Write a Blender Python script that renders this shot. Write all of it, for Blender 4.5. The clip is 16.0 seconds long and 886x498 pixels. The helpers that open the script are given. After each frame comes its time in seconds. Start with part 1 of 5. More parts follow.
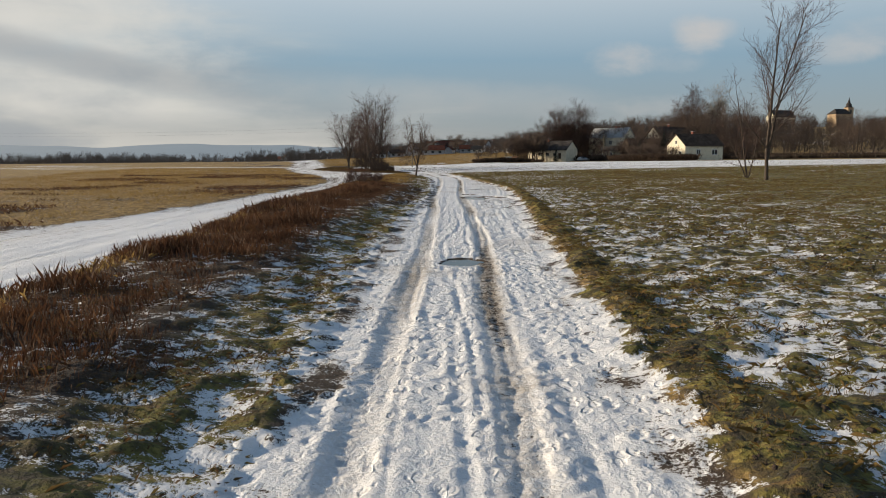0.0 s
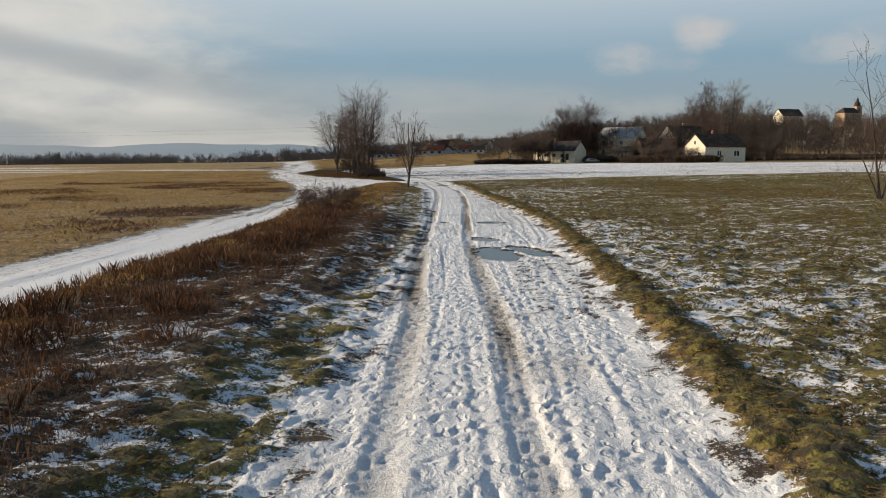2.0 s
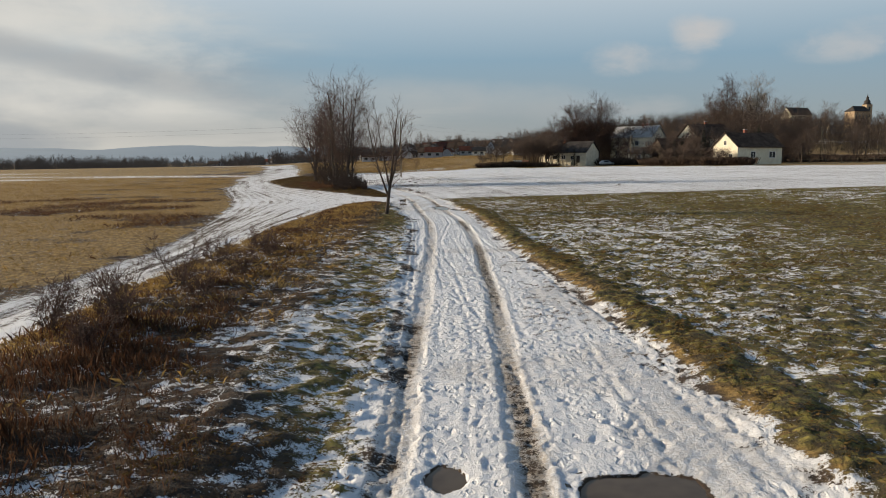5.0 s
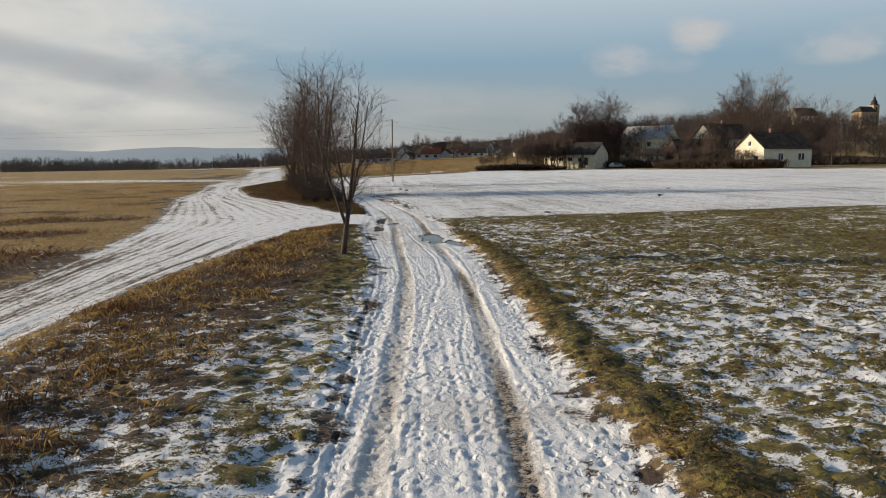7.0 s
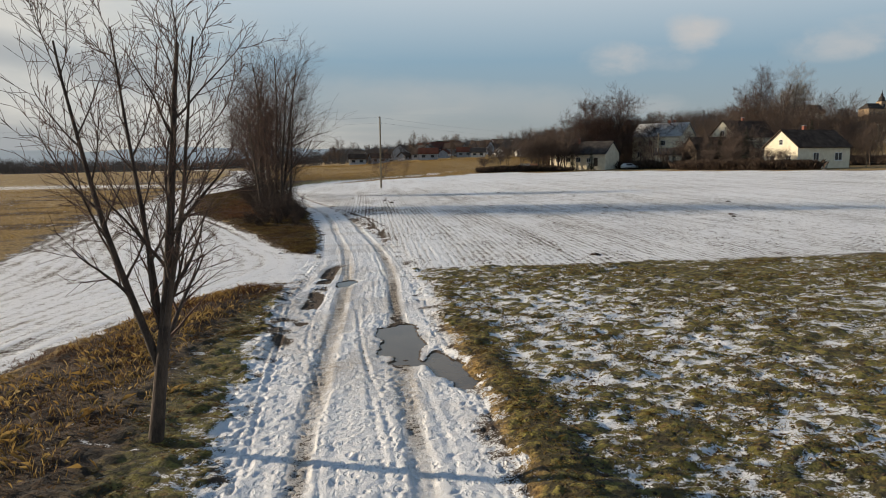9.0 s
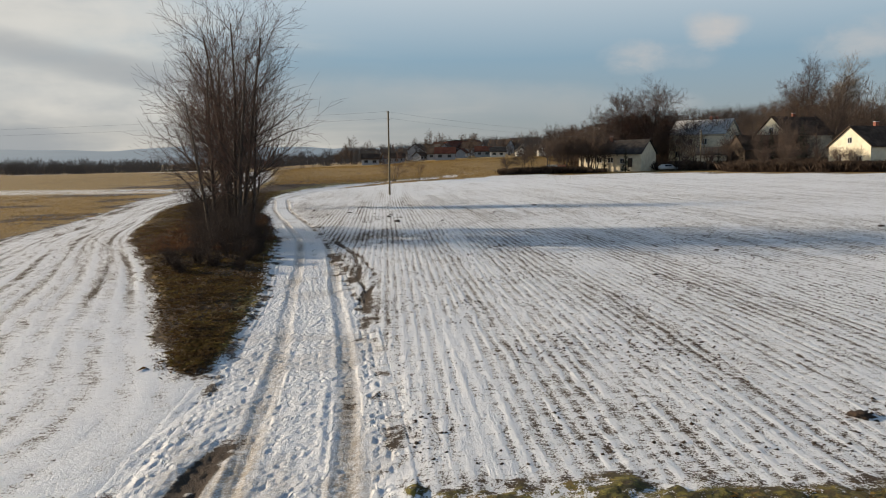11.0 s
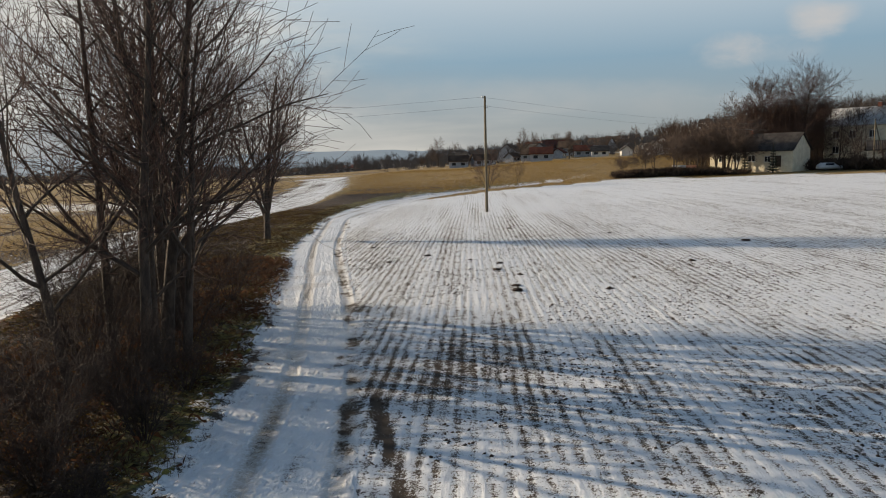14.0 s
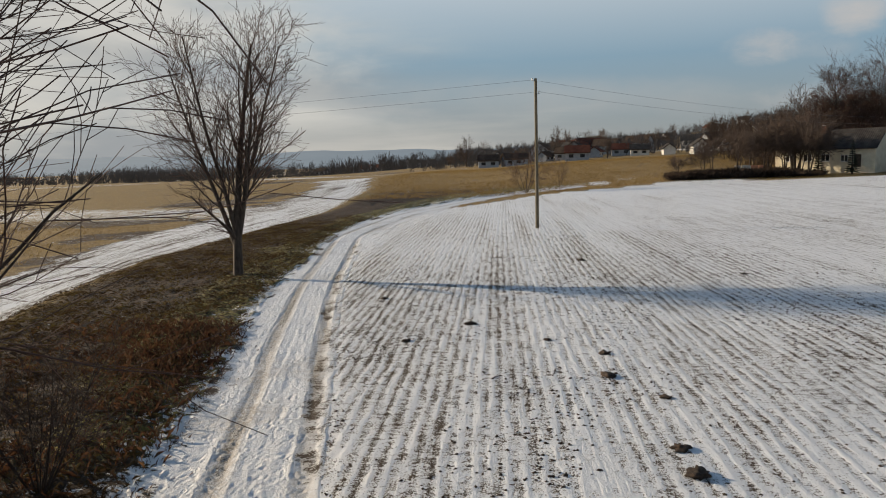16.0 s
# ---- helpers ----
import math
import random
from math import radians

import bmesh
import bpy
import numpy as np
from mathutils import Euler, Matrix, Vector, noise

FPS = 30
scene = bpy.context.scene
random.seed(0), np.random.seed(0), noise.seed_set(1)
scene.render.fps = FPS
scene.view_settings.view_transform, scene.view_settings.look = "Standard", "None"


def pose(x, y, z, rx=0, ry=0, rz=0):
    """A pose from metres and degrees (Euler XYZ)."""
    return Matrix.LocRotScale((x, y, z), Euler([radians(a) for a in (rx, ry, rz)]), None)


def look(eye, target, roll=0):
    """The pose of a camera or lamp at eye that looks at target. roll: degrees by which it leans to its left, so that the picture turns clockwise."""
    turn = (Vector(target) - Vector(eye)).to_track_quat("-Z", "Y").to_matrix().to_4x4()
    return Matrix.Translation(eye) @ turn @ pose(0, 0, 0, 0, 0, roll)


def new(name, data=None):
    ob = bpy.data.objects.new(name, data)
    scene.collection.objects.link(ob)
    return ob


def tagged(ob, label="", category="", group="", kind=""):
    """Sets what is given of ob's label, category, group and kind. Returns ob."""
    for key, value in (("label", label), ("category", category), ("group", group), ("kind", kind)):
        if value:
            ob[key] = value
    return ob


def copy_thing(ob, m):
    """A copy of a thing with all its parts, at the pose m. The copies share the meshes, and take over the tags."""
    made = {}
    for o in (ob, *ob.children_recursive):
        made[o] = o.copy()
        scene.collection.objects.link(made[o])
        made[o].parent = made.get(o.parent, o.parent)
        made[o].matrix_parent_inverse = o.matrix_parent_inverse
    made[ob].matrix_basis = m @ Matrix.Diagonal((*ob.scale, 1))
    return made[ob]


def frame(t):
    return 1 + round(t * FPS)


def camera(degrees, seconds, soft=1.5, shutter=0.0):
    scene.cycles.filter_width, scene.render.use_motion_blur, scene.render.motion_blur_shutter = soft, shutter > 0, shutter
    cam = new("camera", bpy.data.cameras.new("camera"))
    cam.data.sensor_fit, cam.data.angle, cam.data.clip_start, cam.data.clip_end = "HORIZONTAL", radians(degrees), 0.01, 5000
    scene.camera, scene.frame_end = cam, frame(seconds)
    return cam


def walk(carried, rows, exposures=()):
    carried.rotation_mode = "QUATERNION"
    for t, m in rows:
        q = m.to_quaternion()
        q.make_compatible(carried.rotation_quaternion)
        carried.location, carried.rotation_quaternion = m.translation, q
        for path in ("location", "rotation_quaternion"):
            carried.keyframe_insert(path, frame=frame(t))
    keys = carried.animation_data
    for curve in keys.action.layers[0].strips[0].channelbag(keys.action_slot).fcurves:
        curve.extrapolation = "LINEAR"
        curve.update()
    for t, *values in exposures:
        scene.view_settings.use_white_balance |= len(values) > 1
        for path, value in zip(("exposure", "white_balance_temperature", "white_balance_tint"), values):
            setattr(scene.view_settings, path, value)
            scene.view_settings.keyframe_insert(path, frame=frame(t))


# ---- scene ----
cam = camera(63.6, 16.0, soft=1.0)
PATH = [
    (0, (0.473, 5.776, 1.889), (0.488, 7.76, 1.639), -0.0),
    (0.5, (0.546, 9.905, 2.021), (0.56, 11.889, 1.768), 0.1),
    (1, (0.616, 13.824, 2.166), (0.628, 15.808, 1.917), -0.3),
    (1.5, (0.687, 17.781, 2.368), (0.7, 19.765, 2.118), -0.3),
    (2, (0.707, 21.757, 2.534), (0.722, 23.741, 2.282), 0.0),
    (2.5, (0.703, 25.567, 2.712), (0.72, 27.551, 2.458), 0.1),
    (3, (0.78, 29.506, 2.805), (0.797, 31.49, 2.553), -0.0),
    (3.5, (0.837, 33.283, 2.899), (0.855, 35.267, 2.646), -0.0),
    (4, (0.86, 36.676, 2.989), (0.878, 38.66, 2.738), -0.2),
    (6.5, (1.247, 54.986, 3.233), (1.266, 56.971, 2.986), -0.3),
    (7, (1.424, 58.807, 3.327), (1.445, 60.792, 3.082), -0.3),
    (7.5, (1.624, 62.789, 3.473), (1.644, 64.773, 3.226), -0.4),
    (8, (1.758, 66.786, 3.601), (1.78, 68.771, 3.354), -0.5),
    (8.5, (1.903, 70.844, 3.744), (1.926, 72.829, 3.497), -0.5),
    (9, (2.022, 74.781, 3.864), (2.046, 76.765, 3.616), -0.5),
    (9.5, (2.1, 78.683, 4.027), (2.126, 80.667, 3.776), -0.5),
    (10, (2.14, 82.779, 4.141), (2.167, 84.763, 3.89), -0.4),
    (12.5, (0.653, 103.496, 4.298), (0.492, 105.475, 4.052), -1.3),
    (13, (0.155, 107.538, 4.365), (-0.038, 109.514, 4.12), -1.4),
    (13.5, (-0.403, 111.606, 4.404), (-0.614, 113.58, 4.161), -1.5),
    (14, (-1.073, 115.61, 4.447), (-1.339, 117.577, 4.205), -1.5),
    (14.5, (-1.775, 119.572, 4.434), (-2.103, 121.531, 4.193), -1.5),
    (15, (-2.55, 123.454, 4.458), (-2.88, 125.412, 4.215), -1.4),
    (15.5, (-3.27, 127.026, 4.683), (-3.601, 128.983, 4.438), -1.3),
    (16, (-3.706, 129.485, 4.672), (-4.045, 131.442, 4.429), -1.6),
]
walk(cam, [(t, look(eye, target, roll)) for t, eye, target, roll in PATH], [(0.0, 0.25, 6730.0, 9.5), (14.8, 0.25, 6730.0, 9.5), (16.0, 0.12, 6730.0, 9.5)])

# ---- light ----
SUN_AWAY = Vector((-0.953, 0.303, 0.0)).normalized()   # where the sun stands, on the plan
SUN_HEIGHT = radians(14)

sun_data = bpy.data.lights.new("sun", "SUN")
sun_data.energy, sun_data.angle, sun_data.color = 5.0, radians(0.6), (1.0, 0.84, 0.64)
sun = new("sun", sun_data)
sun.matrix_world = look(SUN_AWAY * math.cos(SUN_HEIGHT) + Vector((0, 0, math.sin(SUN_HEIGHT))), (0, 0, 0))


# ---- node helpers ----
def nd(nt, kind, **given):
    """A node; inputs by name (spaces as _), or i0, i1 by number; the rest are its settings."""
    n = nt.nodes.new(kind)
    for key, value in given.items():
        if key[0] == "i" and key[1:].isdigit():
            slot = n.inputs[int(key[1:])]
        elif key.replace("_", " ") in n.inputs:
            slot = n.inputs[key.replace("_", " ")]
        else:
            setattr(n, key, value)
            continue
        if isinstance(value, bpy.types.NodeSocket):
            nt.links.new(value, slot)
        else:
            slot.default_value = value
    return n


def num(nt, op, a, b=0.0, clamp=False):
    return nd(nt, "ShaderNodeMath", operation=op, use_clamp=clamp, i0=a, i1=b).outputs[0]


def mix(nt, fac, a, b):
    a = (*a, 1.0) if isinstance(a, tuple) and len(a) == 3 else a
    b = (*b, 1.0) if isinstance(b, tuple) and len(b) == 3 else b
    return nd(nt, "ShaderNodeMix", data_type="RGBA", i0=fac, i6=a, i7=b).outputs[2]


def span(nt, value, lo, hi, a=0.0, b=1.0):
    """Smooth step of a value from lo..hi to a..b."""
    return nd(nt, "ShaderNodeMapRange", interpolation_type="SMOOTHSTEP", i0=value, i1=lo, i2=hi, i3=a, i4=b).outputs[0]


def cloudy(nt, vec, scale, detail=4.0, rough=0.55, warp=0.0):
    return nd(nt, "ShaderNodeTexNoise", Vector=vec, Scale=scale, Detail=detail, Roughness=rough, Distortion=warp).outputs[0]


def where(nt, scale=(1, 1, 1), turn=0.0):
    p = nd(nt, "ShaderNodeNewGeometry").outputs["Position"]
    return nd(nt, "ShaderNodeMapping", Vector=p, Rotation=(0, 0, turn), Scale=scale).outputs[0]


def fresh(name, rough=0.8):
    m = bpy.data.materials.new(name)
    m.use_nodes = True
    b = m.node_tree.nodes["Principled BSDF"]
    b.inputs["Roughness"].default_value = rough
    return m, m.node_tree, b


def bumped(nt, b, height, strength, distance):
    n = nd(nt, "ShaderNodeBump", Height=height, Strength=strength, Distance=distance)
    nt.links.new(n.outputs[0], b.inputs["Normal"])


def simple(name, a, c, scale, rough=0.8, bump=0.3, dist=0.02, island=0.0, stretch=(1, 1, 1)):
    """A material of two tones at two scales, varied from piece to piece."""
    m, nt, b = fresh(name, rough)
    v = where(nt, stretch)
    f = num(nt, "ADD", num(nt, "MULTIPLY", cloudy(nt, v, scale), 0.65), num(nt, "MULTIPLY", cloudy(nt, v, scale * 7), 0.35))
    f = span(nt, f, 0.32, 0.68)
    if island:
        r = nd(nt, "ShaderNodeNewGeometry").outputs["Random Per Island"]
        f = num(nt, "ADD", num(nt, "MULTIPLY", f, 1 - island), num(nt, "MULTIPLY", r, island))
    nt.links.new(mix(nt, f, a, c), b.inputs["Base Color"])
    if bump:
        bumped(nt, b, cloudy(nt, v, scale * 5), bump, dist)
    return m


# ---- sky ----
world = bpy.data.worlds.new("sky")
scene.world = world
world.use_nodes = True
wt = world.node_tree
sky = nd(wt, "ShaderNodeTexSky", sky_type="NISHITA", sun_disc=False, sun_elevation=SUN_HEIGHT,
         sun_rotation=math.atan2(SUN_AWAY.x, SUN_AWAY.y), altitude=200.0, air_density=1.0, dust_density=0.6, ozone_density=3.0)
SKY = 0.096
ray = nd(wt, "ShaderNodeTexCoord").outputs["Generated"]
sep = nd(wt, "ShaderNodeSeparateXYZ", Vector=ray)
up = num(wt, "MAXIMUM", sep.outputs[2], 0.0)
# a flat cloud deck seen from below: the direction over its height
low = num(wt, "ADD", up, 0.10)
deck = nd(wt, "ShaderNodeCombineXYZ", X=num(wt, "DIVIDE", sep.outputs[0], low), Y=num(wt, "DIVIDE", sep.outputs[1], low), Z=0.0).outputs[0]
wisps = cloudy(wt, nd(wt, "ShaderNodeMapping", Vector=deck, Scale=(0.42, 0.75, 1), Rotation=(0, 0, 0.5), Location=(3.1, 1.7, 0)).outputs[0], 1.0, 6.0, 0.55, 0.3)
streaks = cloudy(wt, nd(wt, "ShaderNodeMapping", Vector=ray, Scale=(1.7, 1.7, 6.0), Location=(0.4, 0.2, 0.3)).outputs[0], 1.6, 5.0, 0.55, 0.2)
# the deck thickens towards the sun's side
side = nd(wt, "ShaderNodeVectorMath", operation="DOT_PRODUCT", i0=ray, i1=(-0.92, 0.39, 0.0)).outputs["Value"]
leaning = num(wt, "SUBTRACT", side, num(wt, "MULTIPLY", num(wt, "SUBTRACT", up, 0.10), 1.3))
thick = span(wt, leaning, 0.20, 0.95)
veil = num(wt, "MULTIPLY", span(wt, num(wt, "ADD", num(wt, "MULTIPLY", wisps, 0.6), num(wt, "MULTIPLY", thick, 0.55)), 0.40, 0.85), 0.9)
grey = span(wt, streaks, 0.44, 0.66)
cloud_colour = mix(wt, grey, (5.9, 5.75, 5.35), (3.0, 3.3, 3.6))
# winter haze: grey at the skyline, blue a hand's width above it
band = nd(wt, "ShaderNodeValToRGB", Fac=num(wt, "MULTIPLY", up, 2.5))
for e, (pos, colour) in zip((band.color_ramp.elements[0], band.color_ramp.elements[1], band.color_ramp.elements.new(0.13), band.color_ramp.elements.new(0.33)),
                            ((0.0, (0.298, 0.315, 0.335, 1)), (0.65, (0.176, 0.338, 0.515, 1)), (0.13, (0.286, 0.333, 0.372, 1)), (0.33, (0.247, 0.368, 0.478, 1)))):
    e.position, e.color = pos, colour
hazy = nd(wt, "ShaderNodeVectorMath", operation="SCALE", i0=band.outputs[0], Scale=9.0).outputs[0]
overhead = nd(wt, "ShaderNodeVectorMath", operation="MULTIPLY", i0=sky.outputs[0], i1=(1.08, 1.18, 1.12)).outputs[0]
hazed = mix(wt, span(wt, up, 0.20, 0.55, 0.9, 0.0), overhead, hazy)
clouded = mix(wt, veil, hazed, cloud_colour)


def puff(colour, towards, wide, tall, amount, tone=(4.9, 4.8, 4.8), tilt=0.0, rough=1.0):
    """A cloud in one direction; tilt leans it down to the right."""
    d = Vector(towards).normalized()
    across = Vector((d.y, -d.x, 0)).normalized()
    over = across.cross(d)
    across, over = across * math.cos(tilt) - over * math.sin(tilt), over * math.cos(tilt) + across * math.sin(tilt)
    a = nd(wt, "ShaderNodeVectorMath", operation="DOT_PRODUCT", i0=ray, i1=tuple(across)).outputs["Value"]
    o = nd(wt, "ShaderNodeVectorMath", operation="DOT_PRODUCT", i0=ray, i1=tuple(over)).outputs["Value"]
    rr = num(wt, "ADD", num(wt, "POWER", num(wt, "ABSOLUTE", num(wt, "DIVIDE", a, wide)), 2.0),
             num(wt, "POWER", num(wt, "ABSOLUTE", num(wt, "DIVIDE", o, tall)), 2.0))
    soft_n = num(wt, "SUBTRACT", FLUFF, 0.5)
    ragged = num(wt, "ADD", rr, num(wt, "MULTIPLY", soft_n, 3.4 * rough))
    ahead = num(wt, "GREATER_THAN", nd(wt, "ShaderNodeVectorMath", operation="DOT_PRODUCT", i0=ray, i1=tuple(d)).outputs["Value"], 0.5)
    m = num(wt, "MULTIPLY", num(wt, "MULTIPLY", span(wt, ragged, -1.1 if wide > 0.1 else -0.6, 2.6 if wide > 0.1 else 1.6, 1.0, 0.0), amount), ahead)
    return mix(wt, m, colour, tone)


FLUFF = cloudy(wt, nd(wt, "ShaderNodeMapping", Vector=ray, Scale=(1.0, 1.0, 1.9)).outputs[0], 15.0, 6.0, 0.58, 0.25)
WHITE_CLOUD, GREY_CLOUD = (5.9, 5.88, 5.7), (3.2, 3.45, 3.7)
clouded = puff(clouded, (-0.64, 1.03, 0.22), 0.20, 0.06, 0.8, WHITE_CLOUD, 0.1, 1.3)
clouded = puff(clouded, (-0.55, 1.02, 0.092), 0.26, 0.028, 0.65, WHITE_CLOUD, 0.1, 1.0)
clouded = puff(clouded, (-0.46, 1.02, 0.128), 0.20, 0.016, 0.60, GREY_CLOUD, 0.20, 0.9)
clouded = puff(clouded, (-0.60, 1.02, 0.155), 0.16, 0.016, 0.50, GREY_CLOUD, 0.16, 0.9)
clouded = puff(clouded, (-0.35, 1.02, 0.035), 0.45, 0.020, 0.55, (3.5, 3.6, 3.7), 0.0, 0.3)
clouded = puff(clouded, (0.0, 1.0, 0.085), 0.22, 0.020, 0.40, (4.6, 4.5, 4.4), 0.05, 0.7)
clouded = puff(clouded, (0.05, 1.0, 0.060), 0.26, 0.014, 0.30, GREY_CLOUD, 0.0, 0.7)
clouded = puff(clouded, (2130, 6000, 1010), 0.030, 0.024, 0.8)
clouded = puff(clouded, (2290, 6000, 1060), 0.026, 0.014, 0.5)
clouded = puff(clouded, (1500, 6000, 800), 0.044, 0.020, 0.62)
clouded = puff(clouded, (1800, 6000, 810), 0.065, 0.016, 0.35)
clouded = puff(clouded, (3560, 6000, 985), 0.07, 0.022, 0.5)
clouded = puff(clouded, (3250, 6000, 900), 0.06, 0.018, 0.35)
clouded = puff(clouded, (1750, 6000, 440), 0.05, 0.014, 0.22)
wt.links.new(clouded, wt.nodes["Background"].inputs[0])
wt.nodes["Background"].inputs[1].default_value = SKY


# ---- the lie of the land ----
def sm(a, b, v):
    t = np.clip((np.asarray(v, float) - a) / (b - a), 0, 1)
    return t * t * (3 - 2 * t)


def fbm(x, y, scale, octaves=3, seed=0):
    """Smooth value noise, about 0..1."""
    x, y = np.asarray(x, float) * scale, np.asarray(y, float) * scale
    total, amp, norm = 0.0, 1.0, 0.0
    for o in range(octaves):
        xi, yi = np.floor(x).astype(np.int64), np.floor(y).astype(np.int64)
        fx, fy = x - xi, y - yi
        fx, fy = fx * fx * (3 - 2 * fx), fy * fy * (3 - 2 * fy)

        def h(a, b):
            n = (a * 374761393 + b * 668265263 + (seed + o * 131) * 1274126177) & 0xFFFFFFFF
            n = ((n ^ (n >> 13)) * 1103515245) & 0xFFFFFFFF
            n = ((n ^ (n >> 16)) * 2246822519) & 0xFFFFFFFF
            return ((n ^ (n >> 15)) & 0xFFFF) / 65535.0

        v = (h(xi, yi) * (1 - fx) + h(xi + 1, yi) * fx) * (1 - fy) + (h(xi, yi + 1) * (1 - fx) + h(xi + 1, yi + 1) * fx) * fy
        total, norm = total + amp * v, norm + amp
        x, y, amp = x * 2.03 + 17.7, y * 2.03 + 5.3, amp * 0.5
    return total / norm


TABLE = np.arange(-200, 700, 0.5)


def curve(*points):
    """A line x(y) through (y, x) places, eased."""
    ys, xs = zip(*points)
    v = np.interp(TABLE, ys, xs)
    k = np.exp(-0.5 * (np.arange(-12, 13) / 5.0) ** 2)
    v = np.convolve(np.pad(v, 12, mode="edge"), k / k.sum(), mode="valid")
    return lambda y: np.interp(y, TABLE, v)


road_l = curve((-40, -0.5), (10, -0.6), (18, -0.8), (26, -0.7), (39, -0.1), (51, 0.25), (70, -0.1), (80, -0.35), (85, -0.9), (89, -1.45), (94, -2.3), (98, -2.6), (103, -2.7), (113, -4.0),
               (119, -5.2), (132, -8.0), (155, -15.0), (181, -20.6), (198, -21.2), (211, -19.2), (228, -14.5), (245, -4.5), (262, 9.0))
road_r = curve((-40, 2.1), (10, 2.1), (16, 2.5), (21, 2.8), (33, 3.8), (40, 4.2), (48, 4.7), (55, 4.6), (64, 4.0), (70, 3.5), (81, 3.3), (86, 2.9), (91, 2.1),
               (98, 1.5), (108, -0.1), (113, -0.9), (119, -2.4), (129, -4.9), (140, -7.8), (154, -12.0), (161, -13.9), (176, -17.0), (193, -17.2), (211, -15.6), (228, -11.2), (245, -1.0), (262, 12.0))
lane_n = curve((-40, -6.0), (16, -6.0), (23, -6.0), (35, -6.9), (45, -6.3), (50, -6.2), (60, -6.9), (78, -6.8), (92, -6.1), (98, -4.0), (101, -2.5), (104, -2.5), (106, -4.4), (120, -10.4), (134, -17.8),
               (155, -24.5), (166, -27.3), (180, -28.0), (204, -29.5), (263, -41.0), (285, -46.0))
lane_f = curve((-40, -15.0), (16, -13.5), (27, -12.3), (32, -11.4), (42, -10.3), (51, -10.1), (58, -9.4), (72, -9.5), (79, -11.0), (91, -13.0), (100, -15.2), (135, -26.0),
               (150, -28.5), (165, -32.5), (175, -35.6), (213, -42.0), (267, -52.0), (285, -60.0))
rut_l = curve((-40, -0.2), (9, -0.17), (14, 0.0), (20, 0.15), (30, 0.3), (40, 0.25), (50, 0.45), (60, 0.6), (70, 0.7), (80, 0.6), (90, -0.3), (100, -1.0), (106, -1.8), (113, -3.2),
              (120, -4.4), (132, -6.9), (155, -14.0), (178, -19.6), (198, -20.0), (228, -13.4), (245, -3.6))
rut_r = curve((-40, 0.9), (9, 0.98), (14, 1.15), (18, 1.35), (25, 1.6), (40, 1.7), (50, 1.9), (60, 2.2), (70, 2.4), (80, 2.2), (90, 1.2), (100, 0.5), (106, -0.3), (113, -1.7),
              (120, -3.0), (132, -5.4), (155, -12.6), (178, -18.1), (198, -18.2), (228, -12.2), (245, -2.2))
far_edge = curve((-30, 215), (-17, 200), (-6, 230), (14, 249), (43, 240), (58, 212), (75, 190), (110, 165), (200, 140))   # the snowy field's far side, y(x)


def mid(y):
    return 0.5 * (road_l(y) + road_r(y))


def land(x, y):
    """The large form of the ground."""
    x, y = np.asarray(x, float), np.asarray(y, float)
    h = np.where(x > 0, 2.6 * np.tanh(x / 110.0), -0.5 * np.tanh(-x / 25.0))
    s = np.maximum(x - 22, 0) * 1.0
    h = h + 3.7 * sm(238, 308, y - s) * sm(-75, 10, x)
    h = h + 2.0 * sm(330, 450, y) * sm(-75, 10, x) + 10 * sm(400, 820, y) * sm(-190, 40, x) + 6 * sm(330, 700, y) * sm(60, 260, x) + 10 * sm(285, 470, y) * sm(62, 150, x)
    return h + 1.2 * sm(230, 280, y) * sm(-20, -50, x) - 2.5 * sm(300, 600, y) * sm(-60, -160, x) - 2.0 * sm(-60, -300, x)


PUDDLES = [  # x, y, half width, half length, turn, seed
    ((0.92, 19.15, 0.39, 0.52, 0.0, 1),),
    ((2.3, 40.8, 0.58, 1.4, 0.12, 2), (3.3, 41.3, 0.40, 1.15, 0.35, 3)),
    ((2.25, 44.3, 0.42, 0.62, 0.3, 4),),
    ((2.9, 50.0, 0.6, 0.5, 0.2, 5),),
    ((1.0, 50.5, 0.22, 0.30, 0.0, 6),),
    ((1.3, 89.9, 0.46, 1.9, 0.1, 7), (2.25, 87.9, 0.33, 1.1, 0.3, 8)),
    ((-0.87, 97.6, 0.28, 0.7, -0.2, 10),),
]


def pool(x, y, blobs):
    """1 deep in the pool, 0 outside, ragged between."""
    best = np.full(np.shape(x), -9.0)
    for px, py, a, b, turn, seed in blobs:
        dx, dy = x - px, y - py
        c, s = math.cos(turn), math.sin(turn)
        r = np.hypot((c * dx + s * dy) / a, (-s * dx + c * dy) / b)
        best = np.maximum(best, 1 - r)
    jag = (fbm(x, y, 2.8, 4, 40) - 0.5) * 0.9
    return best + jag


def pool_level(blobs):
    px, py = blobs[0][:2]
    return float(land(px, py)) - 0.086


